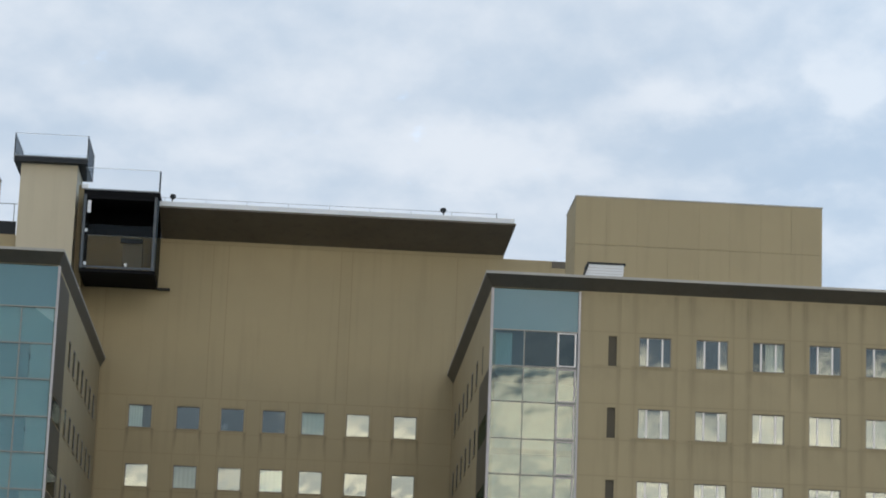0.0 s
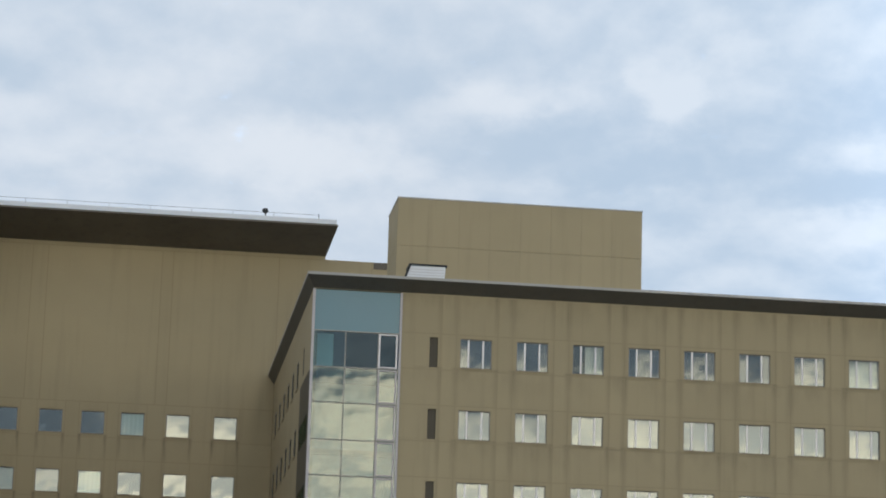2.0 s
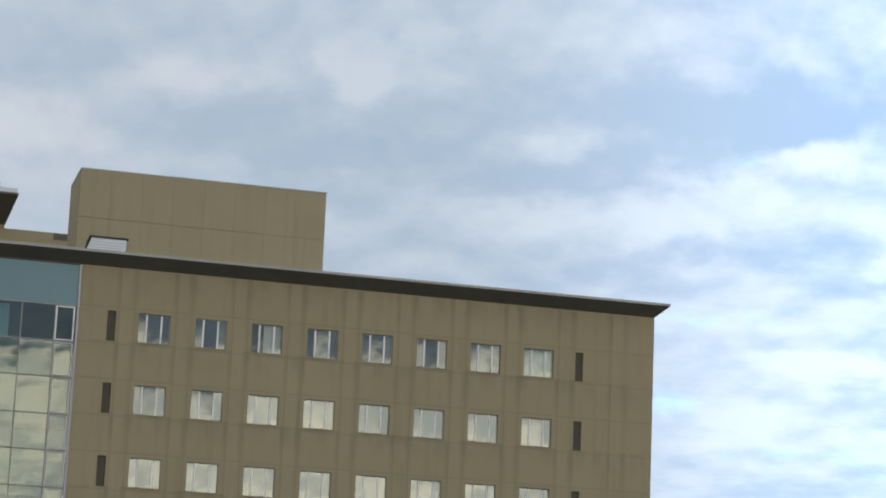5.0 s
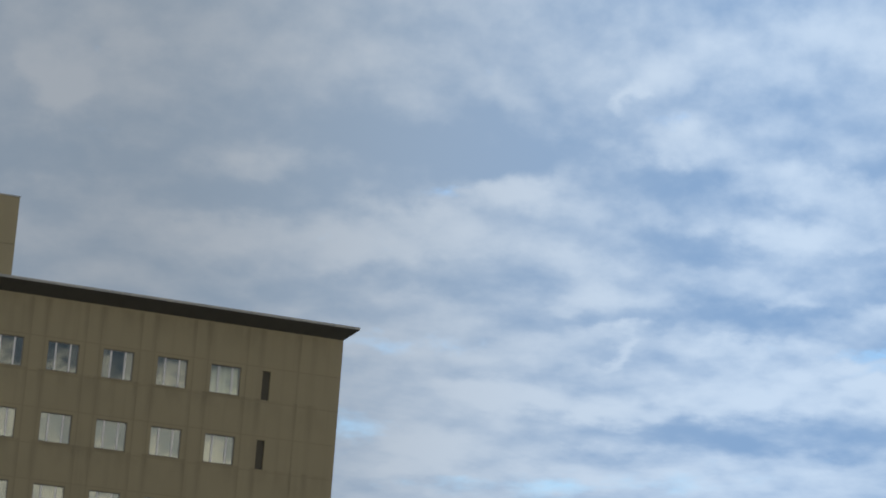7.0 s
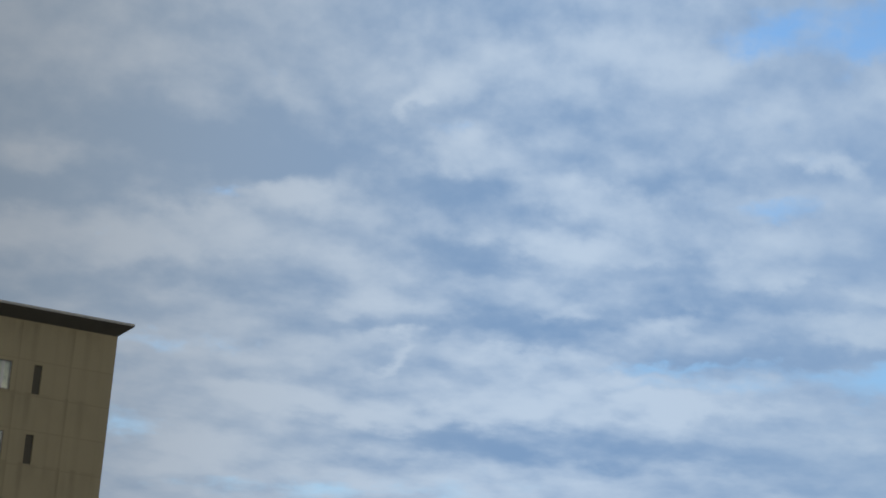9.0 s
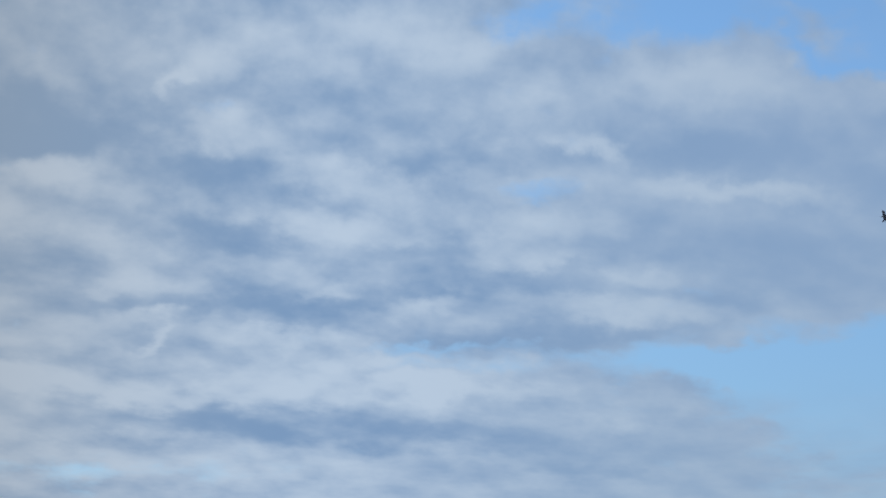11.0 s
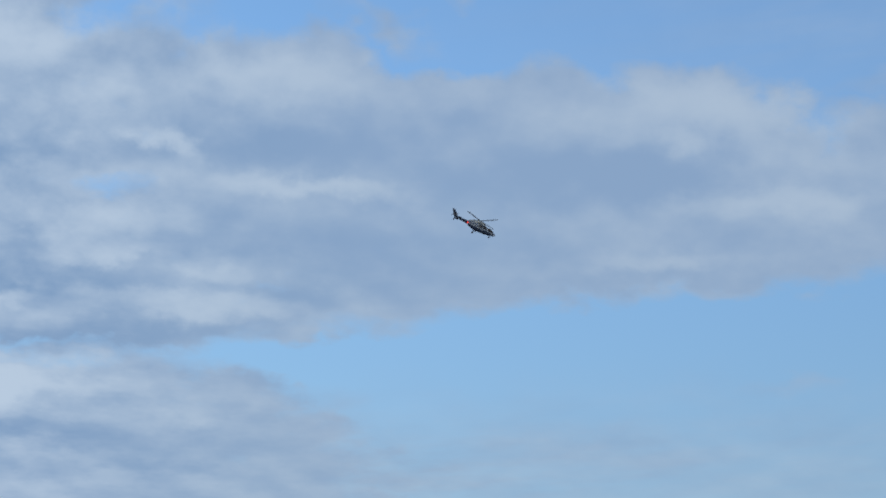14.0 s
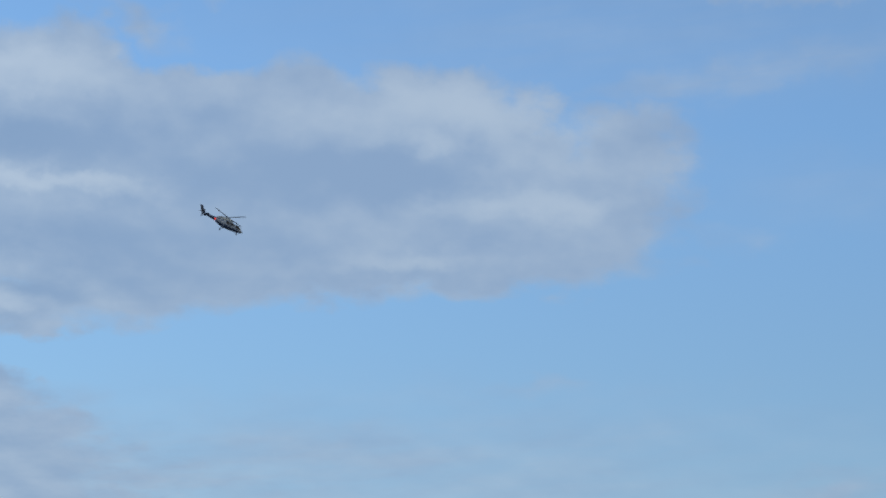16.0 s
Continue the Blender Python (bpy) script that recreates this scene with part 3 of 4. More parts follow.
def wing_right():
    wing = thing("hospital_wing", "beige tiled hospital wing with rows of windows and dark eaves", "building", group="hospital wings")
    holes = [h for x in NEAR_X for h in rows_of(x, WIN_W, WIN_H)]
    slits = [h for x in (6.36, 32.64) for h in rows_of(x, 0.46, 1.64)]
    glass_bay = (0.0, 4.72, 13.8, 29.78)
    core = part("front_wall", grid_wall(0.0, W, 0.0, WALL_TOP, holes + slits + [glass_bay], 0.0, 0.3, FRONT), JOINT, wing)
    cols = [4.72, 6.95]
    for x in NEAR_X:
        cols += [x - 0.22, x + WIN_W + 0.30]
    cols += [34.7, W]
    zs = [15.6]
    for r in (3, 2, 1, 0):
        zs += [HEAD - STOREY * r - WIN_H - 0.16, HEAD - STOREY * r + 0.2]
    zs = sorted({round(z, 3) for z in zs if z > 15.6} | {15.6, WALL_TOP})
    panel_grid(core, FRONT, cols, zs, holes + slits)
    for i, x in enumerate(NEAR_X):
        for r in ROWS:
            win = window(wing, Matrix.Translation((x, 0, HEAD - STOREY * r - WIN_H)), WIN_W, WIN_H, "triple", WIN_TILT.get((i, r), 0.0),
                         glazing=CLEARGLASS if (i, r) in ((2, 0), (7, 0)) else None)
            if r > 0 or i in (2, 7):
                curtain(win, 0.75 if i == 2 and r == 0 else 0.05, WIN_W - 0.05, WIN_H)
    for s in slits:
        part("slit_window", boxes((s[0], s[1], 0.12, 0.15, s[2], s[3])), SLIT, wing, "narrow dark louvred slit")
    # side wall on the court
    side = Matrix.Translation((0, YB, 0)) @ Matrix.Rotation(radians(-90), 4, "Z")
    ys = [9.3 + 3.75 * i for i in range(6)]
    sh = [h for y in ys for h in rows_of(YB - y - 1.5, 1.5, WIN_H)]
    part("side_wall", grid_wall(0.0, YB - 0.3, 0.0, WALL_TOP, sh, 0.0, 0.3, side), PLASTER, wing)
    for h in sh:
        window(wing, side @ Matrix.Translation((h[0], 0, h[2])), 1.5, WIN_H, "single", 0.0, 0.012)
    for h in rows_of(5.2, 0.5, 1.5, (0,)):
        part("slit_window", boxes((-0.02, -0.003, h[0], h[1], h[2], h[3])), SLIT, wing)
    lights = [(YB - 6.6, YB - 1.2, 21.75, 23.1), (YB - 6.6, YB - 1.2, 17.9, 19.3)]
    # glazed return of the corner; opaque brown stands in for its dark reflection
    part("dark_cladding", grid_wall(YB - 7.3, YB - 0.45, 13.9, 25.45, lights, -0.02, -0.003, side), SLIT, wing, "glazed corner return, its dark reflection painted brown")
    for h in lights:
        part("side_pane", grid_wall(h[0], h[1], h[2], h[3], [], -0.012, -0.004, side), CURTAINWALL, wing, "teal glass strip")
    part("end_wall", boxes((W - 0.3, W, 0.3, YB + 14, 0, WALL_TOP)), PLASTER, wing)
    part("rear_wall", boxes((0.3, W - 0.3, YB + 13.7, YB + 14, 0, WALL_TOP)), PLASTER, wing)
    part("roof", boxes((0.0, W, 0.0, YB + 14, WALL_TOP, 30.42)), ROOF, wing)
    for r in range(4):
        z = HEAD - STOREY * r - WIN_H - 1.1
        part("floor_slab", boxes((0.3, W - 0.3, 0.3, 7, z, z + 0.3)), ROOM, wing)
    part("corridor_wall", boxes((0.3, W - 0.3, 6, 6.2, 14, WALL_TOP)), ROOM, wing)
    eave(wing, "eave", [((0, YB), (-0.42, YB)), ((0, 0), (-0.40, -0.84)), ((W, 0), (W + 0.62, -0.84)), ((W, YB + 14), (W + 0.62, YB + 14))])
    corner_glass(wing, 0.0, 4.72, False)
    return wing


def corner_glass(parent, x0, x1, mirrored):
    """The glazed corner bay: a grid of framed panes, with small opening lights in the narrow row."""
    bay = new("glazed_bay")
    bay.parent = parent
    xs = [0.0, 1.81, 3.59, 4.72] if not mirrored else [0.0, 1.13, 2.91, 4.72]
    xs = [x0 + (x1 - x0) * v / 4.72 for v in xs]
    zs = [13.8, 15.77, 17.73, 19.68, 21.6, 23.6, 25.52, 27.48, 29.74]
    for x in (xs[0], xs[-1]):
        part("post", boxes((x - 0.02 if x > xs[0] else x - 0.04, x + 0.10, -0.07, 0.14, zs[0], zs[-1])), POSTALU, bay, "pale aluminium corner post")
    for x in xs[1:-1]:
        part("mullion", boxes((x - 0.03, x + 0.03, -0.0, 0.12, zs[0], zs[-2] - 0.035)), MULL, bay)
    for z in zs[1:-1]:
        part("transom", boxes((xs[0] + 0.1, xs[-1] - 0.02, -0.01, 0.12, z - 0.03, z + 0.03)), MULL, bay)
    for i in range(3):
        for k in range(len(zs) - 1):
            top = k == len(zs) - 2
            pane = part("pane", boxes((0.03, xs[i + 1] - xs[i] - 0.03, 0.0, 0.012, 0.03, zs[k + 1] - zs[k] - 0.03)), SPANDREL if top else BAYGLASS if mirrored or (i, k) == (0, 6) else CURTAINWALL, bay)
            pane.location = (xs[i], 0.05, zs[k])
            lean = {(0, 6): -0.9, (1, 6): -0.4, (2, 6): -0.9}.get((i, k), random.gauss(0, 0.22))
            pane.rotation_euler = (radians(lean), 0, radians(random.gauss(0, 0.3)))
    part("spandrel_backing", boxes((xs[0] + 0.1, xs[-1] - 0.02, 0.064, 0.09, zs[-2] + 0.03, zs[-1])), SPANDREL, bay)
    n = 2 if not mirrored else 0
    for k in range(1, 7):
        a0, a1, c0, c1 = xs[n] + 0.02, xs[n + 1] - 0.1, zs[k] + 0.06, zs[k + 1] - 0.06
        part("opening_light_frame", plate(bmesh.new(), a0, a1, -0.03, 0.04, c0, c1, a0 + 0.08, a1 - 0.08, c0 + 0.06, c1 - 0.06), ALU if k == 6 else POSTALU, bay, "white opening light frame" if k == 6 else "")
    if mirrored:
        # lowered blinds: bands over the slabs, and a strip beside the post in the rows between;
        # their pale teal also stands in for sky reflected in the glass
        for k in range(len(zs) - 2):
            b0 = xs[0] + 0.1 if k % 2 == 0 else xs[2] + 0.62
            part("band_blind", boxes((b0, xs[-1] - 0.1, 0.10, 0.13, zs[k] + 0.05, zs[k + 1] - 0.05)), PALETEAL, bay, "pale teal lowered blind, tinted for reflected sky")
            if k % 2:
                part("band_blind", boxes((xs[0] + 0.1, xs[2] + 0.55, 0.22, 0.25, zs[k] + 0.05, zs[k + 1] - 0.05)), TEALBLIND, bay, "teal lowered blind")
    part("inner_blind", boxes((xs[0] + 0.1, xs[-1] - 0.1, 0.6, 0.63, zs[0], 25.5)), CURTAIN, bay, "pale lowered blind")
    a = xs[0] if not mirrored else xs[2]
    for b0, b1, c0, c1 in ((xs[0] + 0.1, xs[-1] - 0.1, 19.75, 21.55), (xs[0] + 0.1, xs[1], 17.8, 19.6), (a + 0.1, a + 1.2, 25.55, 27.4)):
        part("teal_blind", boxes((b0, b1, 0.5, 0.53, c0, c1)), PALETEAL if c0 > 25 else TEALBLIND, bay, "teal lowered blind")


def wing_left():
    wing = thing("hospital_wing", "beige hospital wing with a glazed corner and dark eaves", "building", group="hospital wings")
    xs, xe = -23.26, -62.0
    core = part("front_wall", grid_wall(xe, xs, 0.0, WALL_TOP, [(xs - 4.72, xs, 13.8, 29.78)], 0.0, 0.3, FRONT), PLASTER, wing)
    side = Matrix.Translation((xs, 0, 0)) @ Matrix.Rotation(radians(90), 4, "Z")
    ys = [9.0 + 3.15 * i for i in range(7)]
    sh = [h for y in ys for h in rows_of(y, 1.5, WIN_H)] + [(1.2, 6.6, 21.75, 23.1), (1.2, 6.6, 17.9, 19.3)]
    part("side_wall", grid_wall(0.14, YB - 0.3, 0.0, WALL_TOP, sh, 0.0, 0.3, side), PLASTER, wing)
    # corner glazing carried round the side, dark reflection painted as brown sheet
    part("dark_cladding", grid_wall(0.15, 6.9, 16.0, 29.6, sh[-2:], -0.02, -0.003, side), SLIT, wing, "glazed corner return, its dark reflection painted brown")
    for h in sh:
        window(wing, side @ Matrix.Translation((h[0], 0, h[2])), h[1] - h[0], h[3] - h[2], "single", 0.0, 0.012)
    part("roof", boxes((xe, xs, 0.0, YB + 14, WALL_TOP, 30.42)), ROOF, wing)
    part("far_wall", boxes((xe, xe + 0.3, 0.3, YB + 14, 0, WALL_TOP)), PLASTER, wing)
    part("rear_wall", boxes((xe + 0.3, xs, YB + 13.7, YB + 14, 0, WALL_TOP)), PLASTER, wing)
    for r in range(4):
        z = HEAD - STOREY * r - WIN_H - 1.1
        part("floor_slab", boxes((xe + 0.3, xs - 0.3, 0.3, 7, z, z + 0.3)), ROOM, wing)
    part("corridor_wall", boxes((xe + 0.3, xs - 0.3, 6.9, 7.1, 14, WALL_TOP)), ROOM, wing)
    eave(wing, "eave", [((xe, 0), (xe, -0.84)), ((xs, 0), (xs + 0.30, -0.84)), ((xs, YB), (xs + 0.30, YB))])
    corner_glass(wing, xs - 4.72, xs, True)
    return wing


def main_block():
    blk = thing("hospital_main_block", "tall beige block with a blank wall over small windows", "building")
    m = Matrix.Translation((0, YB, 0))
    holes = [h for x in BACK_X for h in rows_of(x, 1.52, 1.5, (0, 1), 27.46)]
    core = part("court_wall", grid_wall(-34.0, 24.0, 0.0, 38.42, holes, 0.0, 0.3, m), COURTJOINT, blk)
    cols = [-23.2, -16.25, -15.24, -7.76, -7.01, 0.0]
    panel_grid(core, m, cols, [28.05, 38.4], [], gap=0.05, proud=0.01, mat=COURT)
    cols = [-23.2]
    for x in BACK_X:
        cols += [x - 0.15, x + 1.67]
    cols.append(0.0)
    panel_grid(core, m, cols, [15.0, 17.9, 21.8, 24.3, 25.75, 28.05], holes, gap=0.035, proud=0.008, mat=COURT)
    panel_grid(core, m, [-34.0, -23.2], [28.05, 38.4], [], mat=COURT)
    panel_grid(core, m, [0.0, 6.2, 24.0], [28.05, 38.4], [], mat=COURT)
    for k, h in enumerate(holes):
        drawn = {0: (0.05, 0.92, PALETEAL, "pale teal half-drawn curtain"), 8: (0.05, 1.47, PALETEAL, "pale teal drawn curtain"),
                 3: (0.05, 1.47, CURTAIN, "pale drawn curtain"), 7: (0.05, 1.47, TEALBLIND, "teal lowered blind")}.get(k)
        win = window(blk, m @ Matrix.Translation((h[0], 0, h[2])), 1.52, 1.5, "single", {0: 0.8, 2: 0.8, 4: 0.8, 6: 0.8, 8: 0.8, 3: 0.5, 7: 0.45}.get(k, 0.0), glazing=CLEARGLASS if drawn else None)
        if drawn:
            curtain(win, drawn[0], drawn[1], 1.5, 0.2, drawn[2], drawn[3])
        if k == 4:
            part("notice", boxes((0.08, 0.5, 0.14, 0.15, 0.08, 0.5)), WHITE, win, "white sheet behind the glass")
    part("roof", boxes((-34, 24, YB + 0.3, YB + 26, 38.0, 38.3)), ROOF, blk)
    part("rear_wall", boxes((-34, 24, YB + 26, YB + 26.3, 0, 38.3)), PLASTER, blk)
    for x in (-34.0, 23.7):
        part("end_wall", boxes((x, x + 0.3, YB + 0.3, YB + 26, 0, 38.0)), PLASTER, blk)
    part("wall_head", boxes((-24.6, 3.05, YB + 0.0, YB + 0.3, 38.425, 38.655)), COURT, blk)
    part("parapet_louvre", boxes((6.3, 8.4, YB - 0.05, YB - 0.015, 37.95, 38.4)), SOFFIT, blk, "dark louvred strip")
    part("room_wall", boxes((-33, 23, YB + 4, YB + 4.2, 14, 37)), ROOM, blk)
    return blk


wing_right()
wing_left()
main_block()


# ---- on the roofs ----
def helipad():
    pad = thing("helipad_deck", "wide dark-bottomed rooftop helipad deck with a pale edge", "helipad")
    x0, x1, y0, y1, z = -19.80, 3.49, 28.2, 56.0, 39.83
    # the underside rises from the wall's head to a thin lip
    bm = bmesh.new()
    ring = [[bm.verts.new(v) for v in ((xl, y0, z), (xl, y0, z + 0.12), (xl, y1, z + 0.12), (xw, y1, 38.66), (xw, YB, 38.66))]
            for xl, xw in ((x0, x0), (x1, 3.08))]
    bm.faces.new(ring[0]), bm.faces.new(ring[1][::-1])
    for i in range(5):
        bm.faces.new((ring[0][i], ring[1][i], ring[1][(i + 1) % 5], ring[0][(i + 1) % 5]))
    bmesh.ops.recalc_face_normals(bm, faces=bm.faces[:])
    part("deck", bm, SOFFIT, pad, "dark brown deck underside")
    part("edge", boxes((x0 - 0.02, x1 - 0.1, y0 + 0.03, y0 + 0.25, z + 0.125, z + 0.43), (x1 - 0.32, x1 - 0.1, y0 + 0.25, y1, z + 0.125, z + 0.43)), WHITE, pad, "white metal deck edge")
    part("surface", boxes((x0, x1 - 0.32, y0 + 0.25, y1, z + 0.125, z + 0.3)), ROOF, pad)
    for i in range(8):
        x = x0 + 0.3 + i * 2.68
        part("net_post", tube(bmesh.new(), (x, y0 + 0.3, z + 0.3), (x, y0 + 0.3, z + 0.74), 0.012, 6), GREYSTEEL, pad)
    part("net_post", tube(bmesh.new(), (2.22, y0 + 0.3, z + 0.3), (2.22, y0 + 0.3, z + 0.83), 0.03, 6), GREYSTEEL, pad)
    part("net_rail", tube(bmesh.new(), (x0, y0 + 0.3, z + 0.74), (2.22, y0 + 0.3, z + 0.74), 0.014, 6), GREYSTEEL, pad, "thin grey safety net rail")


def floodlight(x, y, z, turn):
    lamp = thing("deck_floodlight", "small dark floodlight on the helipad edge", "floodlight", (x, y, z), "helipad floodlights")
    lamp.rotation_euler = (0, 0, radians(turn))
    part("stem", tube(bmesh.new(), (0, 0, -0.02), (0, 0, 0.22), 0.04, 8), STEEL, lamp)
    part("head", prism(bmesh.new(), [(-0.22, 0.30), (0.02, 0.18), (0.16, 0.30), (0.06, 0.52), (-0.2, 0.48)], "y", -0.15, 0.15), STEEL, lamp)
    return lamp


helipad()
floodlight(-1.28, 28.35, 40.26, 10)
floodlight(-19.02, 28.35, 40.26, 170)


def penthouse():
    ph = thing("rooftop_plant_house", "windowless beige plant house on the wing's flat roof", "building")
    x0, x1, y0, y1, z0, z1 = 5.68, 20.42, 12.0, 17.2, 30.42, 38.0
    core = part("walls", boxes((x0 + 0.05, x1 - 0.05, y0 + 0.05, y1, z0, z1 - 0.05)), JOINT, ph)
    step = (x1 - x0) / 8
    for i in range(8):
        for a0, a1 in ((z0, 35.115), (35.14, z1)):
            part("panel", boxes((x0 + i * step + 0.004, x0 + (i + 1) * step - 0.004, y0, y0 + 0.05, a0, a1)), COURT, core)
    for a0, a1 in ((z0, 35.115), (35.14, z1)):
        part("panel", boxes((x0, x0 + 0.05, y0 + 0.055, y1, a0, a1)), COURT, core)
        part("panel", boxes((x1 - 0.05, x1, y0 + 0.055, y1, a0, a1)), COURT, core)
    part("coping", boxes((x0 - 0.03, x1 + 0.03, y0 - 0.03, y1, z1 + 0.003, z1 + 0.08)), LIP, ph, "grey metal coping")


def skylight():
    sk = thing("roof_hatch", "white roof hatch with a dark frame on the wing's roof", "roof hatch", (5.25, 3.0, 30.42))
    part("kerb", boxes((0, 2.2, 0, 1.6, 0, 0.9)), GREYSTEEL, sk)
    part("cover", prism(bmesh.new(), [(0.02, 0.905), (2.2, 0.905), (2.24, 1.56), (0.28, 1.56)], "y", 0.03, 1.5), WHITE, sk, "white sloped cover")
    for k in range(3):
        part("rib", boxes((0.12 + 0.06 * k, 2.2, 0.0, 0.028, 1.02 + 0.16 * k, 1.05 + 0.16 * k)), ALU, sk)
    part("rim", boxes((0.2, 2.32, -0.04, 1.6, 1.565, 1.66)), STEEL, sk, "dark rim")
    part("brace", prism(bmesh.new(), [(-0.12, 0.7), (0.0, 0.7), (0.3, 1.56), (0.16, 1.56)], "y", -0.03, 0.02), STEEL, sk)


def stair_tower():
    st = thing("stair_tower", "plain grey-beige stair tower on the main roof", "tower")
    part("shaft", boxes((-33.9, -32.2, 40.0, 45.0, 38.305, 45.0)), PLASTER, st)
    part("coping", boxes((-33.95, -32.15, 39.95, 45.05, 45.003, 45.1)), LIP, st, "grey metal coping")


penthouse()
skylight()
stair_tower()


def lift_tower():
    tw = thing("lift_tower", "beige lift tower crowned with a dark platform and glass screens", "tower")
    x0, x1, y0, y1 = -28.85, -25.2, 27.6, 31.6
    part("shaft", boxes((x0, x1, y0, y1, 30.42, 42.2)), CREAM, tw, "plain pale cream shaft")
    part("link_wall", boxes((x1, -24.72, 29.6, 31.6, 30.42, 41.4)), PLASTER, tw)
    px0, px1, py0, py1 = x0 - 0.45, x1 + 0.65, y0 - 0.5, y1 + 0.4
    part("platform", boxes((px0, px1, py0, py1, 42.205, 42.6)), STEEL, tw, "black steel platform")
    part("platform_rim", boxes((px0 - 0.02, px1 + 0.02, py0 - 0.05, py0 - 0.003, 42.52, 42.6)), GREYSTEEL, tw)
    scr = part("screen", boxes((px0 + 0.08, px1 - 0.08, py0 + 0.02, py0 + 0.04, 42.6, 44.0)), RAILGLASS, tw, "clear glass screen")
    # the side screens' dark tint stands in for their grazing reflection
    for x in (px0, px1 - 0.05):
        part("side_screen", boxes((x, x + 0.05, py0, py1, 42.605, 44.0)), SIDEGLASS, tw, "glass side screen, darkened for a grazing reflection")
        part("screen_post", boxes((x - 0.01, x + 0.06, py0 - 0.05, py0 - 0.003, 42.605, 44.05)), STEEL, tw)
    part("top_rail", boxes((px0, px1, py0 - 0.02, py0 + 0.02, 44.055, 44.075)), WHITE, tw)
    part("rear_screen", boxes((px0 + 0.08, px1 - 0.08, py1 - 0.04, py1 - 0.02, 42.605, 44.0)), RAILGLASS, tw)


def lobby():
    lb = thing("helipad_lobby", "open black steel lift lobby bracketed out from the court wall", "lobby")
    x0, x1, y0, y1, z0, z1 = -24.65, -19.85, 27.2, 32.15, 35.15, 40.6
    part("floor_slab", boxes((x0, x1, y0, y1, z0, z0 + 0.22)), BLACK, lb, "black floor slab")
    part("floor_rim", boxes((x0, x1 + 0.03, y0 - 0.05, y0 - 0.003, z0 + 0.26, z0 + 0.38)), LOBBYSTEEL, lb)
    part("roof_slab", boxes((x0, x1 + 0.1, y0, y1, z1 - 0.35, z1)), BLACK, lb, "black roof slab")
    part("roof_rim", boxes((x0, x1 + 0.12, y0 - 0.06, y0 - 0.003, z1 - 0.06, z1 + 0.02)), GREYSTEEL, lb)
    for x in (x0 + 0.02, x1 - 0.22):
        part("post", boxes((x, x + 0.16, y0 + 0.02, y0 + 0.3, z0 + 0.225, z1 - 0.355)), LOBBYSTEEL, lb, "grey steel post")
    part("ceiling_beam", boxes((x0 + 0.2, x1 - 0.25, y0 + 0.03, y0 + 0.2, z1 - 0.62, z1 - 0.36)), BLACK, lb)
    part("side_screen", boxes((x1 - 0.02, x1 + 0.03, y0 + 0.32, y1, z0 + 0.225, z1 - 0.355)), SIDEGLASS, lb)
    # black back, side and ceiling sheets put the lobby's deep shade into colour
    part("back_panel", boxes((x0 + 0.01, x1 - 0.03, y1 - 0.12, y1, 38.65, z1 - 0.36)), BLACK, lb, "black upper back panel in place of interior shade")
    part("side_wall", boxes((x0 - 0.05, x0, y0 + 0.32, y1, z0 + 0.225, z1 - 0.355)), BLACK, lb)
    part("ceiling_panel", boxes((x0 + 0.05, x1 - 0.05, y0 + 0.35, y1 - 0.15, z1 - 0.42, z1 - 0.355)), BLACK, lb)
    part("lower_wall", boxes((x0 + 0.01, x1 - 0.03, y1 - 0.10, y1, z0 + 0.225, 38.6)), PLASTER, lb)
    # added tinted pane that dims the lower wall behind it
    part("front_screen", boxes((x0 + 0.2, x1 - 0.24, y0 + 0.1, y0 + 0.12, z0 + 0.4, 38.3)), FRONTGLASS, lb, "grey tinted pane added to dim the lobby")
    for dx, dz in ((0.35, 0.42), (2.95, 0.42), (0.3, 2.6)):
        part("small_lamp", tube(bmesh.new(), (x0 + dx, y0 - 0.02, z0 + dz), (x0 + dx, y0 - 0.02, z0 + dz + 0.2), 0.09, 8), WHITE, lb, "small white lamp")
    part("junction_box", boxes((x0 - 0.15, x0 + 0.25, y0 - 0.1, y0 + 0.1, z1 + 0.02, z1 + 0.3)), WHITE, lb, "small white box")
    part("bench", boxes((x0 + 2.45, x0 + 3.9, y0 + 1.2, y0 + 1.45, 37.42, 37.7)), STEEL, lb)
    part("cabinet", boxes((x0 + 2.6, x0 + 3.9, y0 + 1.5, y0 + 1.9, z0 + 0.225, 37.4)), CABINET, lb)
    part("tail_bracket", boxes((x1, x1 + 0.85, YB - 0.5, YB - 0.04, z0 - 0.05, z0 + 0.05)), STEEL, lb)
    part("ceiling_lamp", tube(bmesh.new(), (x0 + 2.85, y0 + 0.25, z1 - 0.52), (x0 + 2.85, y0 + 0.25, z1 - 0.36), 0.11, 10), WHITE, lb, "white globe lamp")
    part("wall_lamp", boxes((x0 + 0.28, x0 + 0.5, y0 + 0.05, y0 + 0.16, z1 - 1.55, z1 - 0.75)), WHITE, lb, "white lamp box")
    part("screen", boxes((x0 + 0.1, x1, y0 + 0.02, y0 + 0.04, z1 + 0.005, 42.0)), RAILGLASS, lb, "clear glass screen")
    part("corner_post", boxes((x1 + 0.0, x1 + 0.08, y0, y0 + 0.5, z1 + 0.005, 42.0)), STEEL, lb)
    part("top_rail", boxes((x0, x1, y0 + 0.01, y0 + 0.05, 42.005, 42.025)), WHITE, lb)


lift_tower()
lobby()
fence = thing("roof_screen", "dark louvred screen along the roof edge", "screen")
part("louvre", boxes((-33.9, -29.5, YB + 0.4, YB + 0.6, 38.3, 39.4)), STEEL, fence)
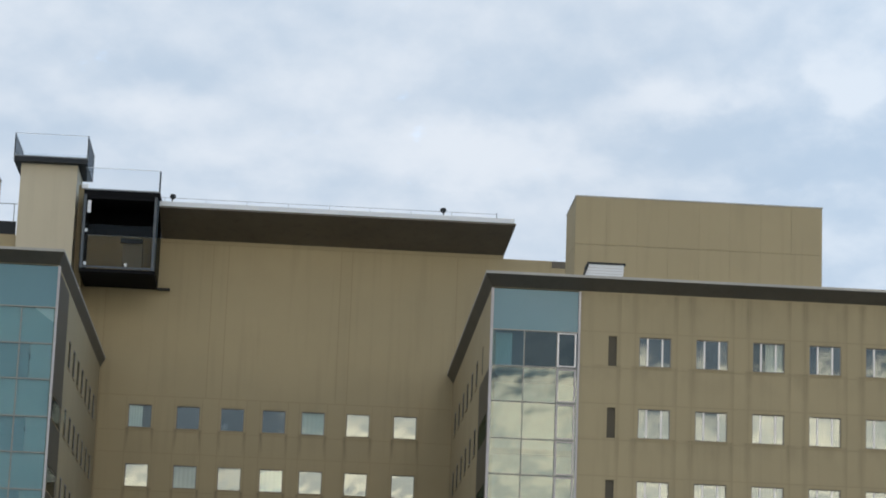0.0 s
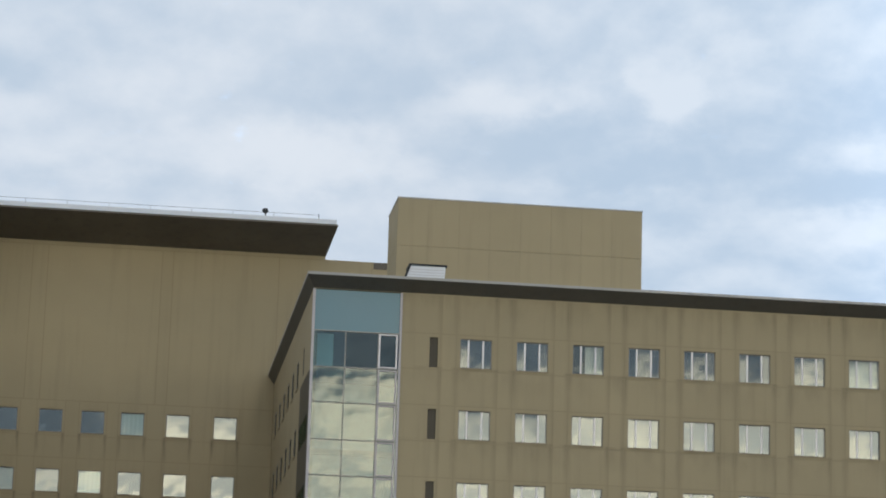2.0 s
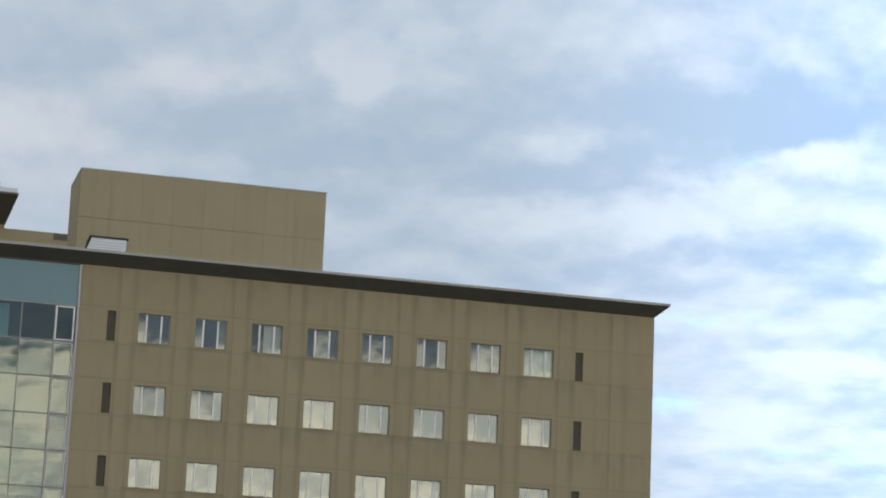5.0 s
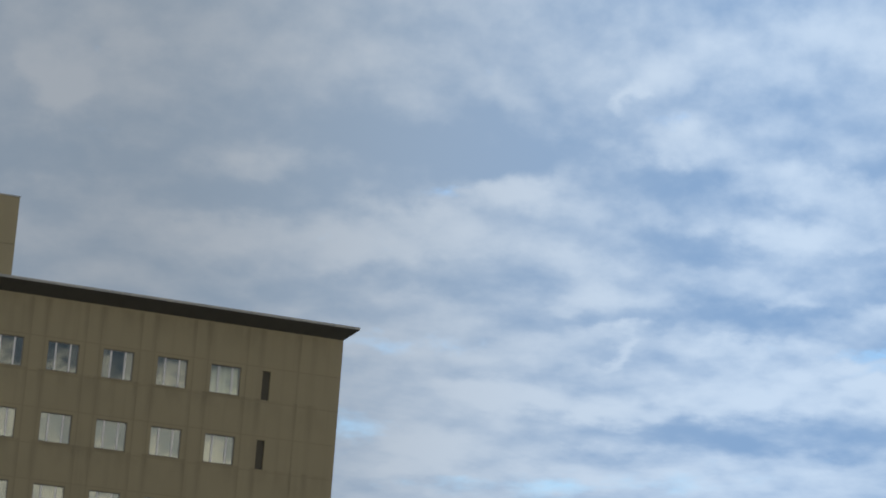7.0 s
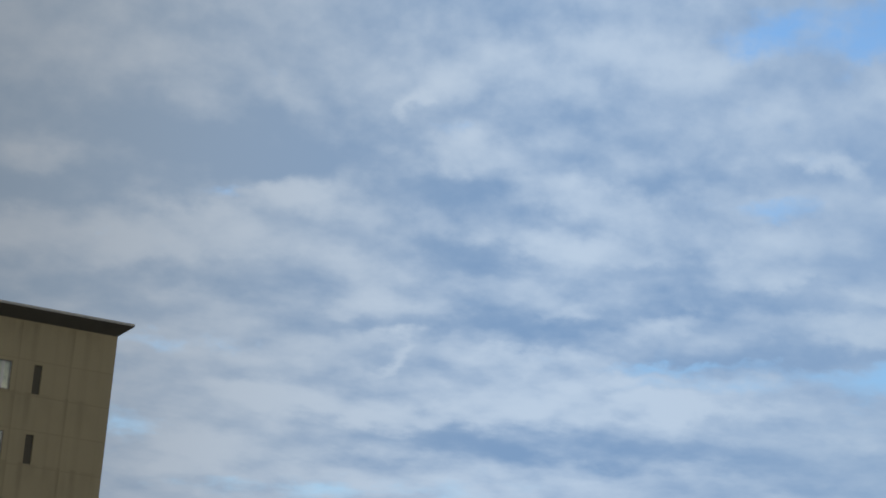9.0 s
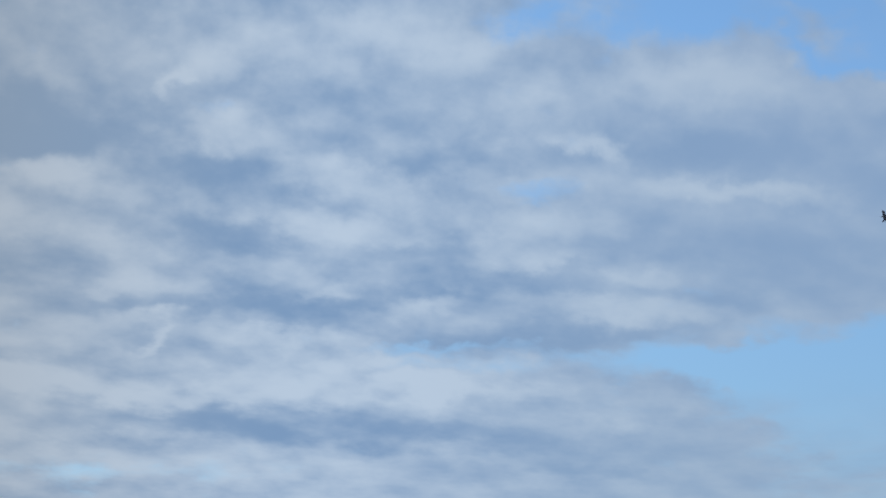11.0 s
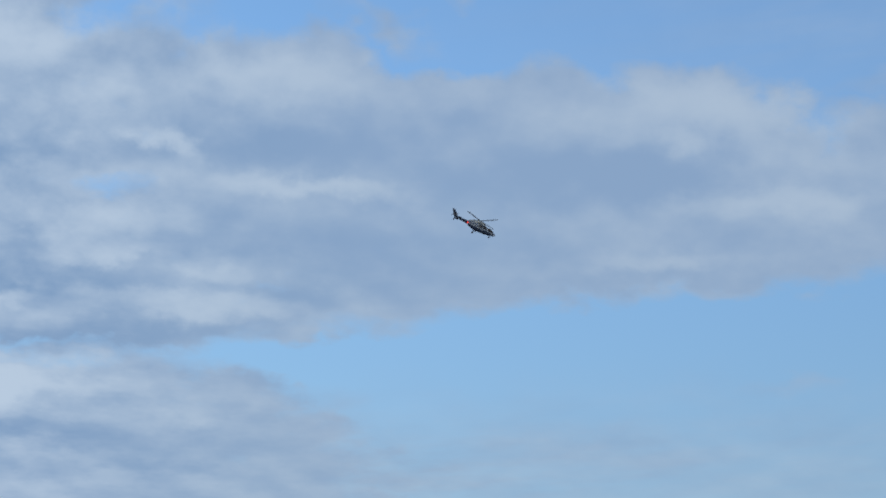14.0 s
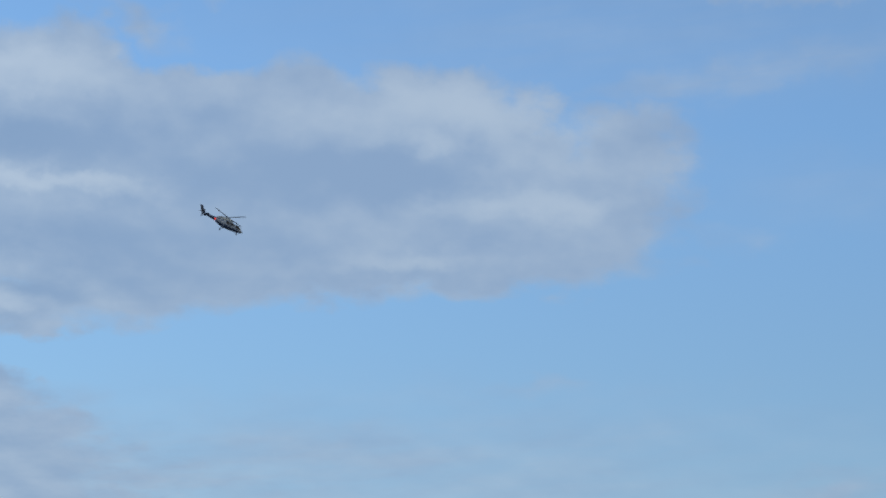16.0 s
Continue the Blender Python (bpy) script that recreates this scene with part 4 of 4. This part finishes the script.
part("rail", boxes((-33.9, -29.5, YB + 0.4, YB + 0.45, 40.58, 40.62)), GREYSTEEL, fence)
for i in range(3):
    part("rail_post", boxes((-33.5 + 1.9 * i, -33.45 + 1.9 * i, YB + 0.4, YB + 0.45, 39.405, 40.575)), GREYSTEEL, fence)


# ---- the helicopter ----
def loft(stations, n=14):
    """A body through rings (x, centre z, half width, half height)."""
    bm = bmesh.new()
    rings = []
    for x, cz, hw, hh in stations:
        ring = []
        for i in range(n):
            t = 2 * math.pi * i / n
            c, s = math.cos(t), math.sin(t)
            ring.append(bm.verts.new((x, hw * math.copysign(abs(c) ** 0.8, c), cz + hh * math.copysign(abs(s) ** 0.8, s))))
        rings.append(ring)
    for r, s in zip(rings, rings[1:]):
        for i in range(n):
            bm.faces.new((r[i], r[(i + 1) % n], s[(i + 1) % n], s[i]))
    bm.faces.new(rings[0]), bm.faces.new(rings[-1][::-1])
    return bm


def helicopter(place, m):
    BODY = material("pale_grey_aircraft_paint", (0.34, 0.41, 0.53), 0.5, vary=0.05, bump=0.0)
    BELLY = material("navy_aircraft_paint", (0.045, 0.075, 0.16), 0.5, vary=0.05, bump=0.0)
    PALE = material("light_grey_aircraft_paint", (0.58, 0.65, 0.72), 0.5, vary=0.05, bump=0.0)
    DARK = material("dark_cockpit_glass", (0.012, 0.016, 0.03), 0.3, vary=0.0, bump=0.0, spec=0.25)
    BLADE = material("dark_rotor_blade", (0.10, 0.115, 0.15), 0.5, vary=0.1, bump=0.0)
    h = thing("helicopter", "pale grey and navy twin-engine helicopter in flight, nose down", "helicopter")
    h.matrix_world = m
    part("fuselage", loft([(5.2, -0.25, 0.06, 0.06), (4.9, -0.22, 0.35, 0.28), (4.2, -0.1, 0.62, 0.52), (3.2, 0.1, 0.78, 0.78), (2.0, 0.2, 0.82, 0.9), (0, 0.2, 0.82, 0.9), (-1.2, 0.25, 0.75, 0.8), (-2.2, 0.4, 0.5, 0.55), (-3.0, 0.5, 0.3, 0.36)]), BODY, h, "pale grey fuselage", True)
    part("belly", loft([(4.7, -0.42, 0.3, 0.2), (3.5, -0.5, 0.66, 0.28), (1.5, -0.5, 0.80, 0.32), (-0.8, -0.4, 0.76, 0.3), (-2.4, 0.05, 0.4, 0.25)]), BELLY, h, "navy belly", True)
    part("tail_boom", loft([(-2.2, 0.44, 0.42, 0.48), (-4.5, 0.62, 0.28, 0.32), (-6.5, 0.78, 0.18, 0.21)], 10), BELLY, h, "dark tail boom", True)
    part("engine_cowling", loft([(2.2, 1.12, 0.3, 0.12), (1.5, 1.32, 0.6, 0.42), (0.2, 1.42, 0.68, 0.56), (-1.3, 1.3, 0.6, 0.48), (-2.5, 0.95, 0.3, 0.22)]), PALE, h, "light grey engine cowling", True)
    part("fin", prism(bmesh.new(), [(-5.5, 0.8), (-6.6, 0.6), (-7.5, 2.5), (-6.8, 2.55)], "y", -0.06, 0.06), BELLY, h)
    part("lower_fin", prism(bmesh.new(), [(-5.9, 0.62), (-6.4, 0.62), (-6.7, -0.3), (-6.45, -0.3)], "y", -0.05, 0.05), BELLY, h)
    for s in (-1, 1):
        part("stabiliser", boxes((-5.6, -5.0, min(s * 0.12, s * 1.3), max(s * 0.12, s * 1.3), 0.62, 0.68)), BELLY, h)
        part("windscreen", prism(bmesh.new(), [(4.35, 0.1), (3.3, 0.75), (2.7, 0.7), (2.9, 0.0)], "y", s * 0.72 - 0.08, s * 0.72 + 0.08), DARK, h)
        for x in (1.75, 0.55):
            part("cabin_window", boxes((x - 0.45, x + 0.45, s * 0.80 - 0.08, s * 0.80 + 0.08, 0.15, 0.7)), DARK, h)
        leg = part("main_leg", tube(bmesh.new(), (-0.4, s * 0.55, -0.5), (-0.5, s * 0.95, -1.25), 0.11, 8), BELLY, h)
        part("wheel", tube(bmesh.new(), (-0.5, s * 0.88, -1.3), (-0.5, s * 1.06, -1.3), 0.22, 12), BLADE, leg, "black tyre")
    leg = part("nose_leg", tube(bmesh.new(), (3.6, 0, -0.6), (3.7, 0, -1.2), 0.06, 8), BELLY, h)
    part("wheel", tube(bmesh.new(), (3.7, -0.08, -1.25), (3.7, 0.08, -1.25), 0.19, 12), BLADE, leg, "black tyre")
    part("mast", tube(bmesh.new(), (0.5, 0, 1.5), (0.5, 0, 2.0), 0.14, 8), BLADE, h)
    part("hub", tube(bmesh.new(), (0.5, 0, 1.95), (0.5, 0, 2.12), 0.35, 10), BLADE, h)
    for k in range(4):
        bm = boxes((0.3, 5.5, -0.17, 0.17, 2.02, 2.06))
        for v in bm.verts:
            v.co.z += 0.03 * max(0, v.co.x - 1)
        bm.transform(Matrix.Translation((0.5, 0, 0)) @ Matrix.Rotation(radians(90 * k + 28), 4, "Z"))
        part("rotor_blade", bm, BLADE, h)
    for k in range(2):
        bm = boxes((-0.95, 0.95, -0.02, 0.02, -0.09, 0.09))
        bm.transform(Matrix.Translation((-6.6, -0.2, 1.2)) @ Matrix.Rotation(radians(60 + 90 * k), 4, "Y"))
        part("tail_rotor_blade", bm, BLADE, h)
    glow = material("red_beacon", (0.8, 0.03, 0.02), 0.3, bump=0.0)
    glow.node_tree.nodes["Principled BSDF"].inputs["Emission Color"].default_value = (1.0, 0.08, 0.06, 1)
    glow.node_tree.nodes["Principled BSDF"].inputs["Emission Strength"].default_value = 3.0
    part("beacon", tube(bmesh.new(), (-2.9, -0.45, 0.12), (-2.9, -0.45, 0.42), 0.15, 8), glow, h, "lit red beacon")
    return h


AZ, EL, FAR = radians(42.38), radians(14.66), 640.0
spot = EYE + FAR * Vector((math.sin(AZ) * math.cos(EL), math.cos(AZ) * math.cos(EL), math.sin(EL)))
# nose towards the right of the line of sight and a little away, dipped
helicopter(spot, Matrix.Translation(spot) @ Matrix.Rotation(-AZ + radians(24), 4, "Z") @ Matrix.Rotation(radians(13), 4, "Y"))
